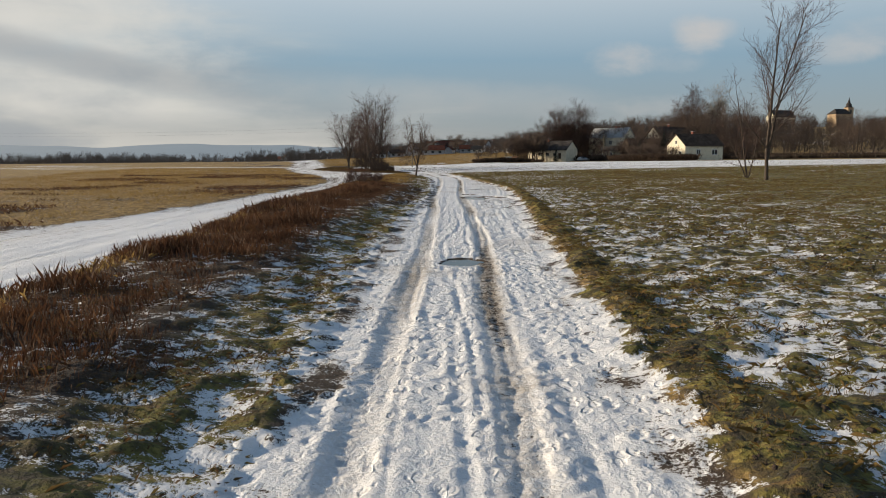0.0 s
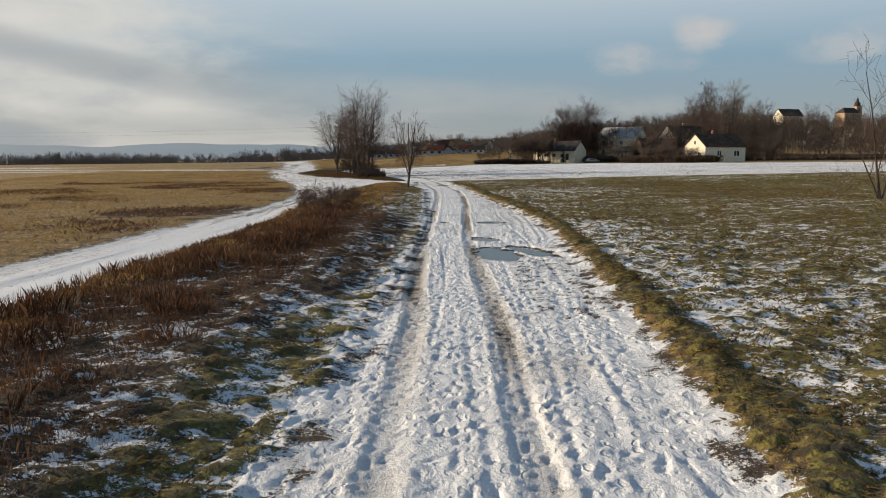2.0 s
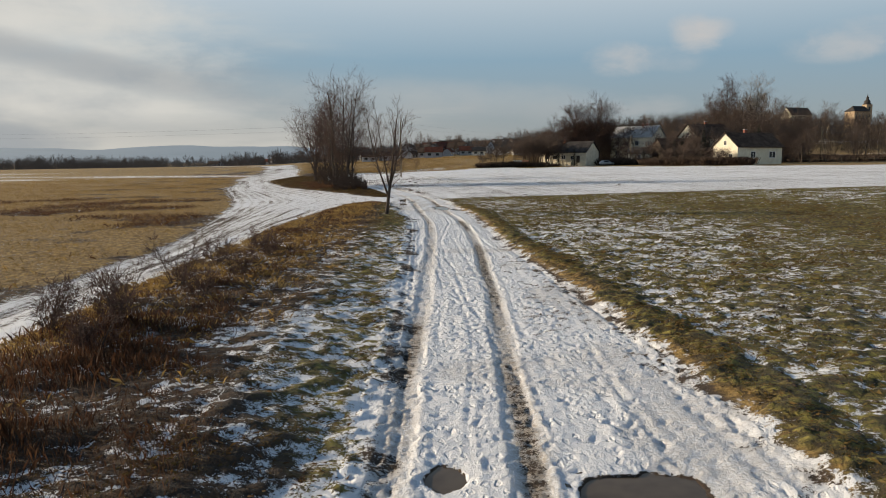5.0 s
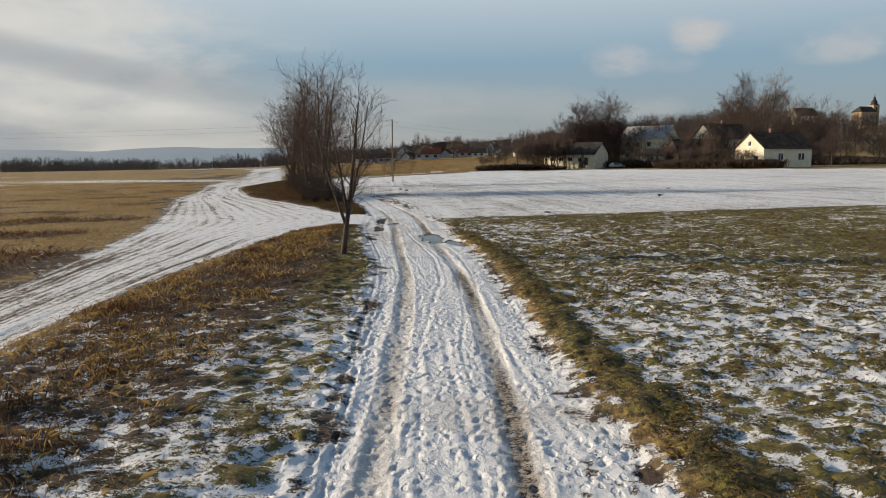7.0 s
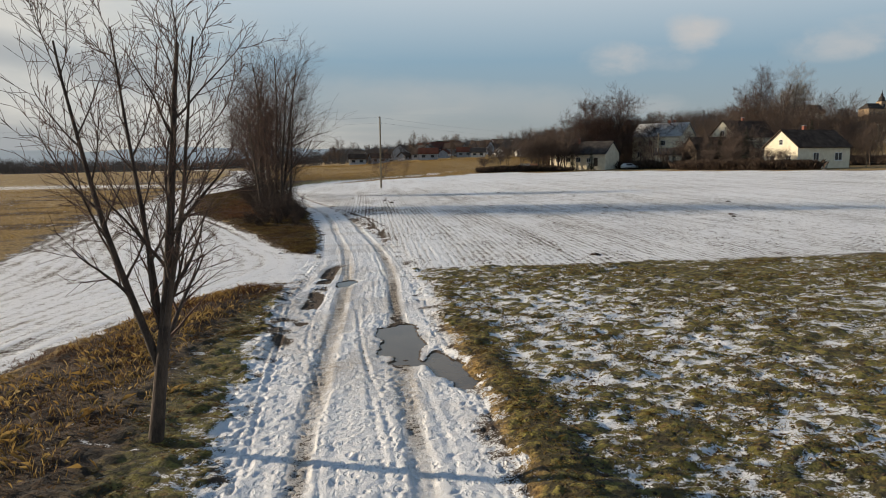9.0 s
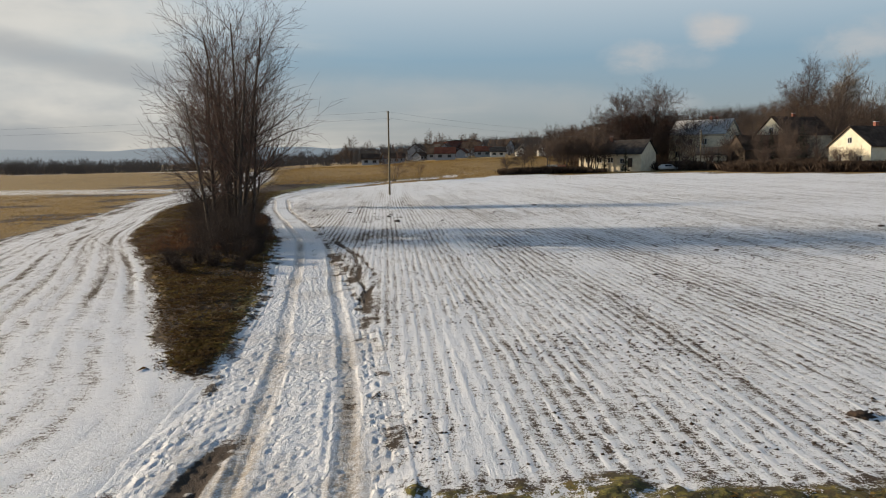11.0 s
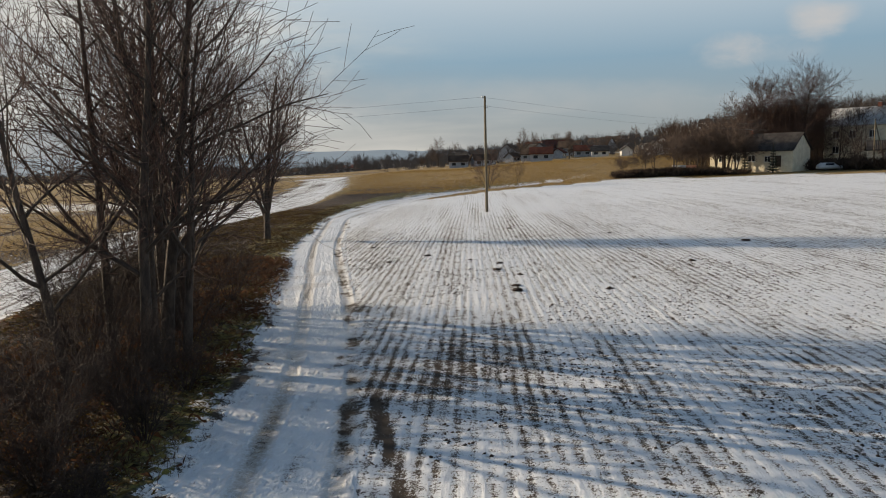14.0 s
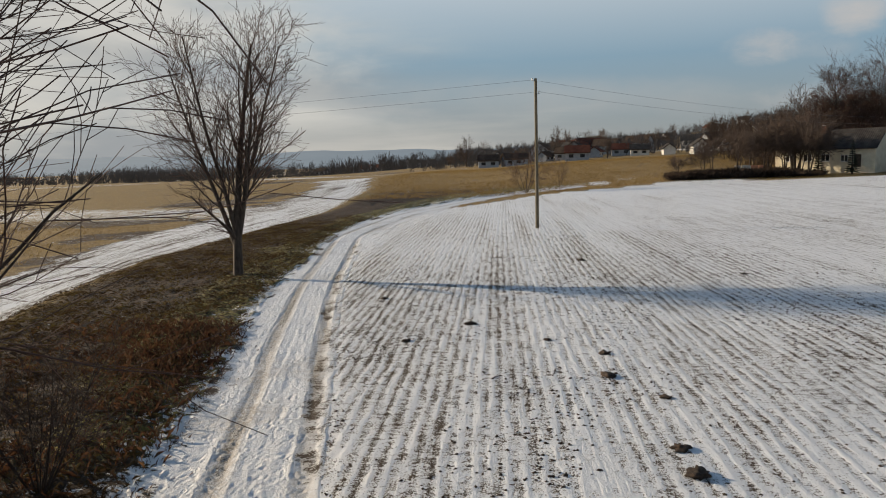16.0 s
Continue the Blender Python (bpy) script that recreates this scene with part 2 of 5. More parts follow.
# ---- ground material ----
def ground_material():
    m, nt, b = fresh("winter_ground", 0.85)

    def attr(n):
        return nd(nt, "ShaderNodeAttribute", attribute_name=n).outputs["Fac"]

    def plus(*parts):
        out = parts[0]
        for q in parts[1:]:
            out = num(nt, "ADD", out, q)
        return out

    def times(a, k):
        return num(nt, "MULTIPLY", a, k)

    def centred(a, k):
        return times(num(nt, "SUBTRACT", a, 0.5), k)

    p = where(nt)
    n_big, n_mid, n_fine = cloudy(nt, p, 1.1, 3), cloudy(nt, p, 6.5, 4, 0.6), cloudy(nt, p, 27.0, 4, 0.65)
    n_tiny = cloudy(nt, p, 95.0, 2, 0.6)
    streak = cloudy(nt, where(nt, (1.0, 2.4, 1.0), 0.35), 3.6, 5, 0.66)
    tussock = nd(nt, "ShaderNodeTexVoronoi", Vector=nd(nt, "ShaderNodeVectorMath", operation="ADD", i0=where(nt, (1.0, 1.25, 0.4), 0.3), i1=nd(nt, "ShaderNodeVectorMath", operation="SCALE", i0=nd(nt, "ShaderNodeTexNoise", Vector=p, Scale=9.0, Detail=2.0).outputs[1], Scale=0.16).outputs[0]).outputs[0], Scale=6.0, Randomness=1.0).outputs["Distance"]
    hollow_shade = span(nt, plus(tussock, centred(n_fine, 0.5)), 0.34, 0.66)
    soil = mix(nt, n_fine, (0.030, 0.020, 0.013), (0.120, 0.078, 0.048))
    straw = mix(nt, span(nt, n_mid, 0.3, 0.7), (0.20, 0.120, 0.034), (0.48, 0.315, 0.098))
    straw = mix(nt, span(nt, n_fine, 0.50, 0.70), straw, (0.15, 0.080, 0.027))
    green = mix(nt, span(nt, n_mid, 0.35, 0.65), (0.108, 0.102, 0.018), (0.31, 0.268, 0.054))
    green = mix(nt, span(nt, streak, 0.46, 0.68), green, (0.23, 0.140, 0.045))
    green = mix(nt, span(nt, n_fine, 0.55, 0.69), green, (0.030, 0.022, 0.012))
    weed = mix(nt, span(nt, n_fine, 0.35, 0.65), (0.038, 0.019, 0.009), (0.135, 0.072, 0.029))
    base = mix(nt, span(nt, plus(attr("straw"), centred(n_mid, 0.9)), 0.3, 0.7), soil, straw)
    base = mix(nt, span(nt, plus(attr("green"), centred(streak, 0.9)), 0.3, 0.7), base, green)
    base = mix(nt, span(nt, plus(attr("weed"), centred(n_mid, 0.8)), 0.3, 0.7), base, weed)
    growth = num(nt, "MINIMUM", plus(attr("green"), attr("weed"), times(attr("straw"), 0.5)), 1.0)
    # shade between the tussocks, painted into the colour of the growth
    base = mix(nt, times(times(hollow_shade, growth), 0.75), base, (0.020, 0.014, 0.009))
    # drilled rows in the field, fanning out from the track
    field = attr("field")
    along = nd(nt, "ShaderNodeSeparateXYZ", Vector=p).outputs[1]
    drill = cloudy(nt, nd(nt, "ShaderNodeCombineXYZ", X=attr("row"), Y=times(along, 0.10), Z=0.0).outputs[0], 7.0, 3, 0.6)
    passes = cloudy(nt, nd(nt, "ShaderNodeCombineXYZ", X=attr("row"), Y=times(along, 0.04), Z=4.0).outputs[0], 1.1, 2, 0.5)
    row = num(nt, "SINE", times(plus(attr("row"), centred(n_big, 0.16)), 2 * math.pi / 0.27))
    rows = times(plus(times(row, 0.085), centred(drill, 0.62), centred(passes, 0.42)), field)
    # where the snow lies
    lie = plus(times(streak, 0.24), times(n_mid, 0.14), times(n_fine, 0.38), times(n_tiny, 0.24))
    lie = plus(centred(lie, 3.0), times(centred(plus(times(n_big, 0.55), times(cloudy(nt, p, 2.7, 3, 0.5), 0.45)), 1.9), growth), rows, times(times(centred(tussock, 0.55), growth), 1.0), 0.5)
    limit = num(nt, "SUBTRACT", 0.98, times(attr("snow"), 0.96))
    cover = span(nt, num(nt, "SUBTRACT", lie, limit), -0.035, 0.035)
    dirty = times(attr("dirt"), span(nt, plus(times(n_fine, 0.6), times(n_mid, 0.4)), 0.32, 0.6))
    white = mix(nt, n_mid, (0.76, 0.775, 0.80), (0.84, 0.845, 0.85))
    white = mix(nt, dirty, white, (0.34, 0.285, 0.22))
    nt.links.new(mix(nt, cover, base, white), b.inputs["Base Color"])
    nt.links.new(nd(nt, "ShaderNodeMapRange", i0=cover, i3=0.92, i4=0.6).outputs[0], b.inputs["Roughness"])
    rough_up = times(num(nt, "SUBTRACT", 1.0, cover), plus(times(n_fine, 1.5), times(n_tiny, 0.5), times(n_mid, 0.9), times(num(nt, "SUBTRACT", 0.8, tussock), times(growth, 1.3))))
    trodden = times(span(nt, attr("dirt"), 0.03, 0.09), span(nt, attr("dirt"), 0.25, 0.45, 1.0, 0.15))
    pit = nd(nt, "ShaderNodeTexVoronoi", Vector=nd(nt, "ShaderNodeVectorMath", operation="ADD", i0=where(nt, (1.35, 0.75, 0.0)), i1=nd(nt, "ShaderNodeVectorMath", operation="SCALE", i0=nd(nt, "ShaderNodeTexNoise", Vector=p, Scale=7.0, Detail=2.0).outputs[1], Scale=0.12).outputs[0]).outputs[0], Scale=6.5, Randomness=1.0).outputs["Distance"]
    pits = times(times(span(nt, pit, 0.22, 0.40), trodden), span(nt, n_big, 0.38, 0.60, 0.05, 0.50))
    snow_up = times(cover, plus(pits, times(n_fine, 0.42), times(n_mid, 0.35), times(n_tiny, 0.1), 0.55))
    bumped(nt, b, plus(rough_up, snow_up, times(rows, 1.2)), 1.0, 0.055)
    return m


# ---- the ground: a wide sheet bent along the track, and the track's own finer sheet in it ----
def spread(start, step, grow_, end):
    out, x = [], start
    while x < end:
        x += step
        step *= grow_
        out.append(x)
    return out


rng = np.random.default_rng(4)
PRINTS = []   # footprints: x, y, turn, half width, half length, depth
for k in range(30):
    y, off, side_step = rng.uniform(6, 40), rng.uniform(0.06, 0.92), 1
    end, out_toe = rng.uniform(70, 142), rng.choice([-1, 1])
    drift = rng.normal(0, 0.012)
    while y < end:
        off = float(np.clip(off + drift + rng.normal(0, 0.012), 0.04, 0.96))
        cx = float(road_l(y) + (road_r(y) - road_l(y)) * off) + side_step * 0.09
        PRINTS.append((cx, y, side_step * 0.15 + rng.normal(0, 0.12), 0.042, 0.115, rng.uniform(0.009, 0.019)))
        side_step, y = -side_step, y + rng.uniform(0.45, 0.75)
for k in range(7000):
    y = rng.uniform(8, 142)
    PRINTS.append((float(road_l(y) + (road_r(y) - road_l(y)) * rng.uniform(0, 1)), y, rng.uniform(0, 3), rng.uniform(0.03, 0.05), rng.uniform(0.04, 0.11), rng.uniform(0.006, 0.017)))


def shape(X, Y, fine):
    """Height and cover of the ground at a grid of places."""
    L, R, N, F = road_l(Y), road_r(Y), lane_n(Y), lane_f(Y)
    edge_wob = (fbm(X, Y, 0.9, 4, 3) - 0.5) * 0.9
    road = sm(-0.40, 0.25, X - L + edge_wob) * sm(-0.50, 0.25, R - X + edge_wob) * sm(262, 250, Y)
    lane = sm(-0.3, 0.3, N - X + edge_wob) * sm(-0.3, 0.3, X - F + edge_wob) * sm(292, 284, Y)
    cross = sm(95.5, 98.5, Y + edge_wob) * sm(107, 104, Y + edge_wob) * sm(0, 0.4, L + 0.3 - X) * sm(0, 0.4, X - F)
    lane = np.maximum(lane, cross)
    left_field = sm(0.3, -0.3, X - F + edge_wob)
    verge = sm(0, 0.3, X - N - edge_wob) * sm(0, 0.3, L - X + 0.1) * (1 - cross) * sm(262, 240, Y)
    right = sm(-0.3, 0.05, X - R - edge_wob)
    farside = sm(-0.5, 1.0, Y - far_edge(np.clip(X, -29, 199)) + 2 * edge_wob)
    meadow = right * sm(0.5, -0.4, Y - 99.6 + edge_wob * 1.2 - 0.01 * X) * (1 - road)
    field = right * (1 - meadow) * (1 - road) * (1 - farside)
    hill = np.maximum(farside * (1 - road) * (1 - lane), left_field)
    hill = np.maximum(hill, sm(262, 275, Y) * (1 - lane))
    field = field * (1 - hill)
    near = sm(60, 25, np.abs(X - mid(np.clip(Y, -40, 190)))) * sm(320, 230, Y)
    clump = fbm(X * 0.85, Y * 1.1, 3.8, 3, 6) - 0.5
    tuft = sm(0.02, 0.22, fbm(X * 0.9, Y * 1.1, 5.0, 2, 46) - 0.5)
    grit = fbm(X, Y, 8.0, 2, 7) - 0.5
    Z = land(X, Y) + near * (fbm(X, Y, 0.35, 3, 5) - 0.5) * 0.08 * (1 - road * 0.8)
    Z += near * verge * ((0.10 + 0.12 * sm(70, 50, Y)) * np.clip(np.minimum(X - N, L - X - 0.6) / 1.2, 0, 1) + clump * 0.12 + grit * 0.06 + tuft * 0.03)
    Z += near * meadow * (0.02 + (clump * 0.12 + grit * 0.065 + tuft * 0.035) * (1 - 0.6 * sm(3, 9, X - R) * sm(20, 28, Y) * sm(72, 60, Y)))
    Z += near * hill * clump * 0.15 + near * field * grit * 0.03
    strip = np.exp(-((X - R - 0.40) / (0.30 + 0.10 * sm(42, 55, Y))) ** 2) * sm(96, 88, Y) * (0.5 + 0.5 * np.maximum(sm(0.3, 0.5, fbm(X, Y, 0.22, 2, 8)), sm(45, 56, Y)))
    Z += near * strip * (0.05 + 0.08 * (fbm(X, Y, 3.0, 2, 8) - 0.3))
    Z -= near * (road * 0.05 + lane * 0.05)
    wear, pressed = np.zeros_like(Z), np.zeros_like(Z)
    for line_x, depth, bare_ in ((rut_l, 0.020, 0.62), (rut_r, 0.024, 0.72)):
        d = np.abs(X - line_x(Y) - (fbm(Y, Y * 0, 0.25, 2, 11) - 0.5) * 0.15)
        prof = np.exp(-(d / 0.15) ** 4)
        Z += near * road * (-depth * prof + 0.008 * np.exp(-((d - 0.25) / 0.06) ** 2))
        wear = np.maximum(wear, prof * np.clip(2.4 * fbm(X * 0.6, Y, 0.22, 3, 12 + int(depth * 1000)) - (0.62 if depth < 0.022 else 0.30), 0.14, 1) * bare_ * (1 - (0.6 if depth > 0.022 else 0.1) * sm(100, 110, Y)))
        pressed = np.maximum(pressed, np.exp(-(d / 0.25) ** 4) * (0.35 + 0.65 * sm(0.35, 0.6, fbm(X * 0.4, Y, 0.18, 2, 17))))
        if fine:
            Z += road * np.sin(Y * 2 * math.pi / 0.15 + 3 * np.sign(X - line_x(Y))) * prof * 0.004
    mud_x = np.interp(Y, [88, 91, 93, 98, 103, 108], [-1.4, -1.42, -1.46, -1.55, -1.75, -1.9])
    mud = np.exp(-((X - mud_x - 0.5 * (fbm(Y, Y * 0, 0.5, 2, 36) - 0.5)) / 0.24) ** 4) * sm(89, 91, Y) * sm(103, 100, Y) * sm(0.30, 0.48, fbm(X, Y, 0.7, 3, 33)) * sm(0.16, 0.40, fbm(X, Y, 3.2, 2, 37))
    Z -= near * mud * 0.05
    for k in range(14):   # thin bicycle and older wheel lines
        off = 0.08 + 0.9 * ((k * 0.377) % 1.0)
        wander = (fbm(Y, Y * 0 + 3 * k, 0.10, 3, 30 + k) - 0.5) * 1.3
        d = np.abs(X - (L + (R - L) * off + wander))
        wide = (0.035, 0.05, 0.11)[k % 3]
        on = sm(0.40, 0.52, fbm(Y, Y * 0 + 7 * k, 0.08, 1, 60 + k))
        Z += near * road * on * (1 - 0.6 * sm(98, 106, Y)) * (-0.010 * np.exp(-(d / wide) ** 2) + 0.005 * np.exp(-((d - wide * 1.9) / 0.04) ** 2))
    for k in range(9):   # wheel lines along the second lane
        f = 0.06 + 0.105 * k + 0.02 * math.sin(7.0 * k)
        d = np.abs(X - (N + (F - N) * f + (fbm(Y, Y * 0 + k, 0.1, 2, 70 + k) - 0.5) * 0.8))
        prof = np.exp(-(d / 0.16) ** 2) * lane * (1 - road) * (1 - sm(90, 95, Y) * sm(116, 110, Y))
        Z -= near * prof * 0.03
        wear = np.maximum(wear, prof * np.clip(fbm(X, Y, 0.12, 2, 80 + k) * 1.8 - 0.35, 0, 1) * (0.20 + 0.26 * sm(45, 70, Y)))
    if fine:
        Z += road * ((fbm(X, Y, 3.5, 2, 14) - 0.5) * 0.012 + (fbm(X, Y, 9.0, 3, 15) - 0.5) * 0.021 * (1 - 0.75 * pressed) + (fbm(X - mid(Y), Y * 0.10, 6.0, 2, 16) - 0.5) * 0.022)
    wet = np.zeros_like(Z)
    for blobs in PUDDLES:
        close = (np.abs(X - blobs[0][0]) < 4) & (np.abs(Y - blobs[0][1]) < 5)
        k = np.full(Z.shape, -9.0)
        k[close] = pool(X[close], Y[close], blobs)
        level = pool_level(blobs)
        Z = np.where(k > -0.6, Z + (level + 0.016 - Z) * sm(-0.6, -0.05, k) * 0.9, Z)
        Z = np.where(k > -0.06, Z - 0.10 * sm(-0.06, 0.16, k), Z)
        wet = np.maximum(wet, sm(-0.14, 0.02, k))
    low_n, mid_n = fbm(X, Y, 0.11, 3, 21), fbm(X, Y, 0.5, 3, 22)
    inside = np.clip((L - X) / np.maximum(L - N, 0.5), 0, 1)
    fringe = (fbm(X, Y, 2.2, 3, 47) - 0.5) * 0.9
    ragged = sm(-0.45, 0.65, X - L + edge_wob + fringe) * sm(-0.45, 0.65, R - X + edge_wob + fringe) * sm(262, 250, Y)
    snow = 0.93 * np.minimum(road, 0.15 + ragged) - 0.62 * wear * road - 0.10 * road * sm(0.5, 0.75, fbm(X, Y, 1.3, 3, 48)) * sm(0.0, 1.2, X - rut_r(Y))
    snow -= 0.42 * road * sm(0.54, 0.66, fbm(X, Y * 0.8, 6.5, 3, 50)) * sm(0.2, 0.7, X - rut_r(Y)) * sm(0.35, 0.6, fbm(X, Y, 0.35, 2, 51)) * sm(86, 80, Y) * sm(9, 15, Y)
    snow += 0.12 * verge * sm(52, 58, Y) * sm(80, 70, Y)
    snow -= (verge + meadow) * (0.44 * tuft + 0.38 * clump - 0.05) - (0.05 + 0.10 * sm(50, 58, Y) * sm(78, 70, Y) * sm(7, 3, X - R)) * meadow + 0.10 * meadow * sm(3, 8, X - R) * sm(70, 85, Y) + 0.28 * verge * sm(72, 82, Y) * sm(0.02, 0.2, inside)
    snow += lane * (1 - road) * (0.72 - 0.07 * sm(72, 84, Y) + 0.09 * sm(70, 50, Y) - 0.14 * sm(0.5, 1.0, (N - X) / np.maximum(N - F, 1)) * sm(0.35, 0.6, mid_n) - 0.8 * wear)
    snow += meadow * (0.355 + 0.06 * sm(60, 35, Y) * sm(14, 4, X) - 0.13 * sm(24, 36, Y) * sm(4, 9, X) * sm(66, 50, Y) - 0.20 * sm(9, 26, X) * sm(92, 78, Y) - 0.12 * sm(94, 98, Y) * sm(0.3, 0.6, mid_n) + 0.06 * sm(80, 90, Y) + 0.50 * (low_n - 0.5))
    snow += field * (0.625 + 0.20 * (low_n - 0.5) - 0.24 * np.exp(-((X + 3.0) / 1.7) ** 2 - ((Y - 131) / 4.5) ** 2) * sm(0.3, 0.6, mid_n) + 0.10 * sm(150, 220, Y))
    weedy = 0.26 * sm(32, 37, Y) * sm(54, 49, Y)
    inside = np.clip(inside + weedy * sm(0.0, 0.12, inside), 0, 1)
    snow += verge * (0.41 - (0.24 - 0.08 * sm(60, 72, Y)) * sm(0.12, 0.6, inside + 0.3 * (mid_n - 0.5)) + 0.45 * (low_n - 0.5)) * (1 - 0.45 * sm(105, 112, Y) * sm(0.0, 0.2, inside))
    snow += hill * (0.10 + 0.36 * sm(0.55, 0.72, fbm(X * 0.5, Y * 1.6, 0.03, 3, 24)) * sm(60, 110, Y) + 0.12 * sm(0.5, 0.8, mid_n))
    snow -= 0.95 * strip * (1 - 0.4 * mid_n)
    snow -= 0.26 * np.exp(-((X - R - 0.2) / 0.35) ** 2) * sm(106, 112, Y) * sm(150, 138, Y) * sm(0.42, 0.6, fbm(X, Y, 0.35, 3, 27))
    snow -= 0.36 * np.exp(-((X - 0.5 * (rut_l(Y) + rut_r(Y))) / 0.22) ** 2) * sm(112, 118, Y) * sm(134, 126, Y) * sm(0.35, 0.6, fbm(X, Y, 0.8, 3, 28))
    for ys_, xs_ in (((112.0, 113.7, 114.3, 116.3, 119.5, 123.2, 130.2), (-1.1, -1.1, -1.1, -1.6, -2.0, -2.7, -4.9)), ((111.0, 113.7, 115.7, 117.7, 121.8, 129.2), (-0.85, -1.0, -0.9, -1.2, -2.1, -4.5))):
        d = np.abs(X - np.interp(Y, ys_, xs_) - 0.15)   # tractor wheels that cut the field's corner
        arc = np.exp(-(d / 0.09) ** 2) * sm(110.5, 112.5, Y) * sm(131, 127, Y) * (0.55 + 0.45 * sm(0.35, 0.6, fbm(X, Y, 1.6, 2, 34)))
        Z -= near * arc * 0.03
        snow -= arc * 0.42
    ring = np.hypot(X - 5.6, (Y - 122.8) * 0.8)
    arc = (np.exp(-((ring - 1.5) / 0.10) ** 2) + np.exp(-((ring - 2.3) / 0.12) ** 2)) * field * sm(0.35, 0.5, fbm(X, Y, 0.4, 2, 35))
    Z -= near * arc * 0.025
    snow -= arc * 0.14
    snow -= 1.0 * wet + 1.2 * mud
    green = meadow * (0.66 + 0.5 * (low_n - 0.5) + 0.25 * tuft) + verge * 0.70 * sm(0.55, 0.1, inside) + hill * 0.15 * sm(0.5, 0.8, low_n)
    straw = hill * (0.95 - 0.5 * sm(0.58, 0.75, mid_n)) + 1.3 * strip + verge * sm(0.72, 0.95, inside) * (1 - 0.6 * sm(62, 78, Y)) + 0.3 * meadow + verge * 0.2 * sm(105, 110, Y) * sm(0.45, 0.65, mid_n)
    straw += verge * 0.7 * sm(138, 147, Y)
    straw += verge * 0.4 * sm(50, 62, Y) * sm(0.15, 0.4, inside)
    straw += 0.25 * verge * sm(40, 20, Y) * sm(0.35, 0.6, mid_n)
    straw -= left_field * 0.08 * np.exp(-((X - F + 1.6) / 2.2) ** 2) * sm(0.3, 0.55, mid_n)
    weed = verge * sm(0.18, 0.45, inside + 0.35 * (mid_n - 0.5)) * sm(1.05, 0.8, inside) * (1 - 0.25 * sm(48, 62, Y)) + verge * 0.7 * sm(105, 110, Y) * sm(0.66, 0.44, mid_n) * sm(147, 138, Y)
    green = green + verge * 0.45 * sm(138, 150, Y)
    weed, straw, green = weed * (1 - mud), straw * (1 - mud), green * (1 - mud)
    weed = weed + left_field * 0.8 * sm(0.52, 0.64, fbm(X * 0.7, Y, 0.22, 3, 26)) * sm(26, 10, np.abs(X - F))
    dirt = np.clip(road * (0.10 + 0.55 * pressed + 0.7 * wear + 0.35 * sm(0.58, 0.75, mid_n) + 0.45 * sm(84, 89, Y) * sm(105, 98, Y) * sm(0.4, 0.6, fbm(X * 1.5, Y * 0.4, 1.2, 3, 52))) + 0.3 * lane * wear, 0, 1)
    row = X + 0.09 * (Y - 130) + 0.5 * (fbm(X, Y, 0.03, 2, 49) - 0.5)
    across = (X - N) * 4.5 / np.maximum(N - F, 1.0)
    row = np.where(lane * (1 - road) > 0.05, across, row)
    return Z, road, lane, field, {"snow": snow, "green": green, "straw": straw, "weed": weed, "dirt": dirt, "field": np.clip(field + (0.55 + 0.3 * sm(66, 80, Y)) * lane * (1 - road), 0, 1), "row": row}


GROUND = ground_material()


def sheet(name, X, Y, Z, attrs, mask, label, category):
    """A mesh of those cells of a grid that the mask picks, with the grid's own normals."""
    nv, nu = X.shape
    dzy, dzx = np.gradient(Z, axis=0) / np.gradient(Y, axis=0), np.gradient(Z, axis=1) / np.gradient(X, axis=1)
    normals = np.stack([-dzx, -(dzy - dzx * np.gradient(X, axis=0) / np.gradient(Y, axis=0)), np.ones_like(Z)], -1)
    normals /= np.linalg.norm(normals, axis=-1, keepdims=True)
    ids = np.arange(nv * nu).reshape(nv, nu)
    quads = np.stack([ids[:-1, :-1], ids[:-1, 1:], ids[1:, 1:], ids[1:, :-1]], -1).reshape(-1, 4)[mask]
    used, flat = np.unique(quads, return_inverse=True)
    me = bpy.data.meshes.new(name)
    me.vertices.add(len(used))
    me.vertices.foreach_set("co", np.stack([X, Y, Z], -1).reshape(-1, 3)[used].ravel())
    me.loops.add(quads.size)
    me.loops.foreach_set("vertex_index", flat.ravel().astype(np.int32))
    me.polygons.add(len(quads))
    me.polygons.foreach_set("loop_start", np.arange(0, quads.size, 4, dtype=np.int32))
    me.update(calc_edges=True)
    me.polygons.foreach_set("use_smooth", np.ones(len(quads), bool))
    for n, a in attrs.items():
        me.attributes.new(n, "FLOAT", "POINT").data.foreach_set("value", a.ravel()[used].astype(np.float32))
    me.normals_split_custom_set_from_vertices(normals.reshape(-1, 3)[used].tolist())
    me.materials.append(GROUND)
    return tagged(new(name, me), label, category, kind="structure")


def at_centre(a):
    return (0.25 * (a[:-1, :-1] + a[:-1, 1:] + a[1:, 1:] + a[1:, :-1])).ravel()


# the wide sheet
half = list(np.arange(0.12, 1.2, 0.24))
half += spread(half[-1], 0.10, 1.002, 8.5)
half += spread(half[-1], 0.12, 1.045, 24)
half += spread(half[-1], 1.1, 1.12, 4700)
ULINES = np.array([-u for u in reversed(half)] + half)
back = spread(0, 0.4, 1.25, 400)
VLINES = [6 - v for v in reversed(back)] + list(np.arange(6, 142, 0.14))
VLINES += spread(VLINES[-1], 0.16, 1.04, 205)
VLINES += spread(VLINES[-1], 2.4, 1.08, 4600)
VLINES = np.array(VLINES)
GU, GY = np.meshgrid(ULINES, VLINES)
GX = GU + mid(np.clip(GY, -40, 190))
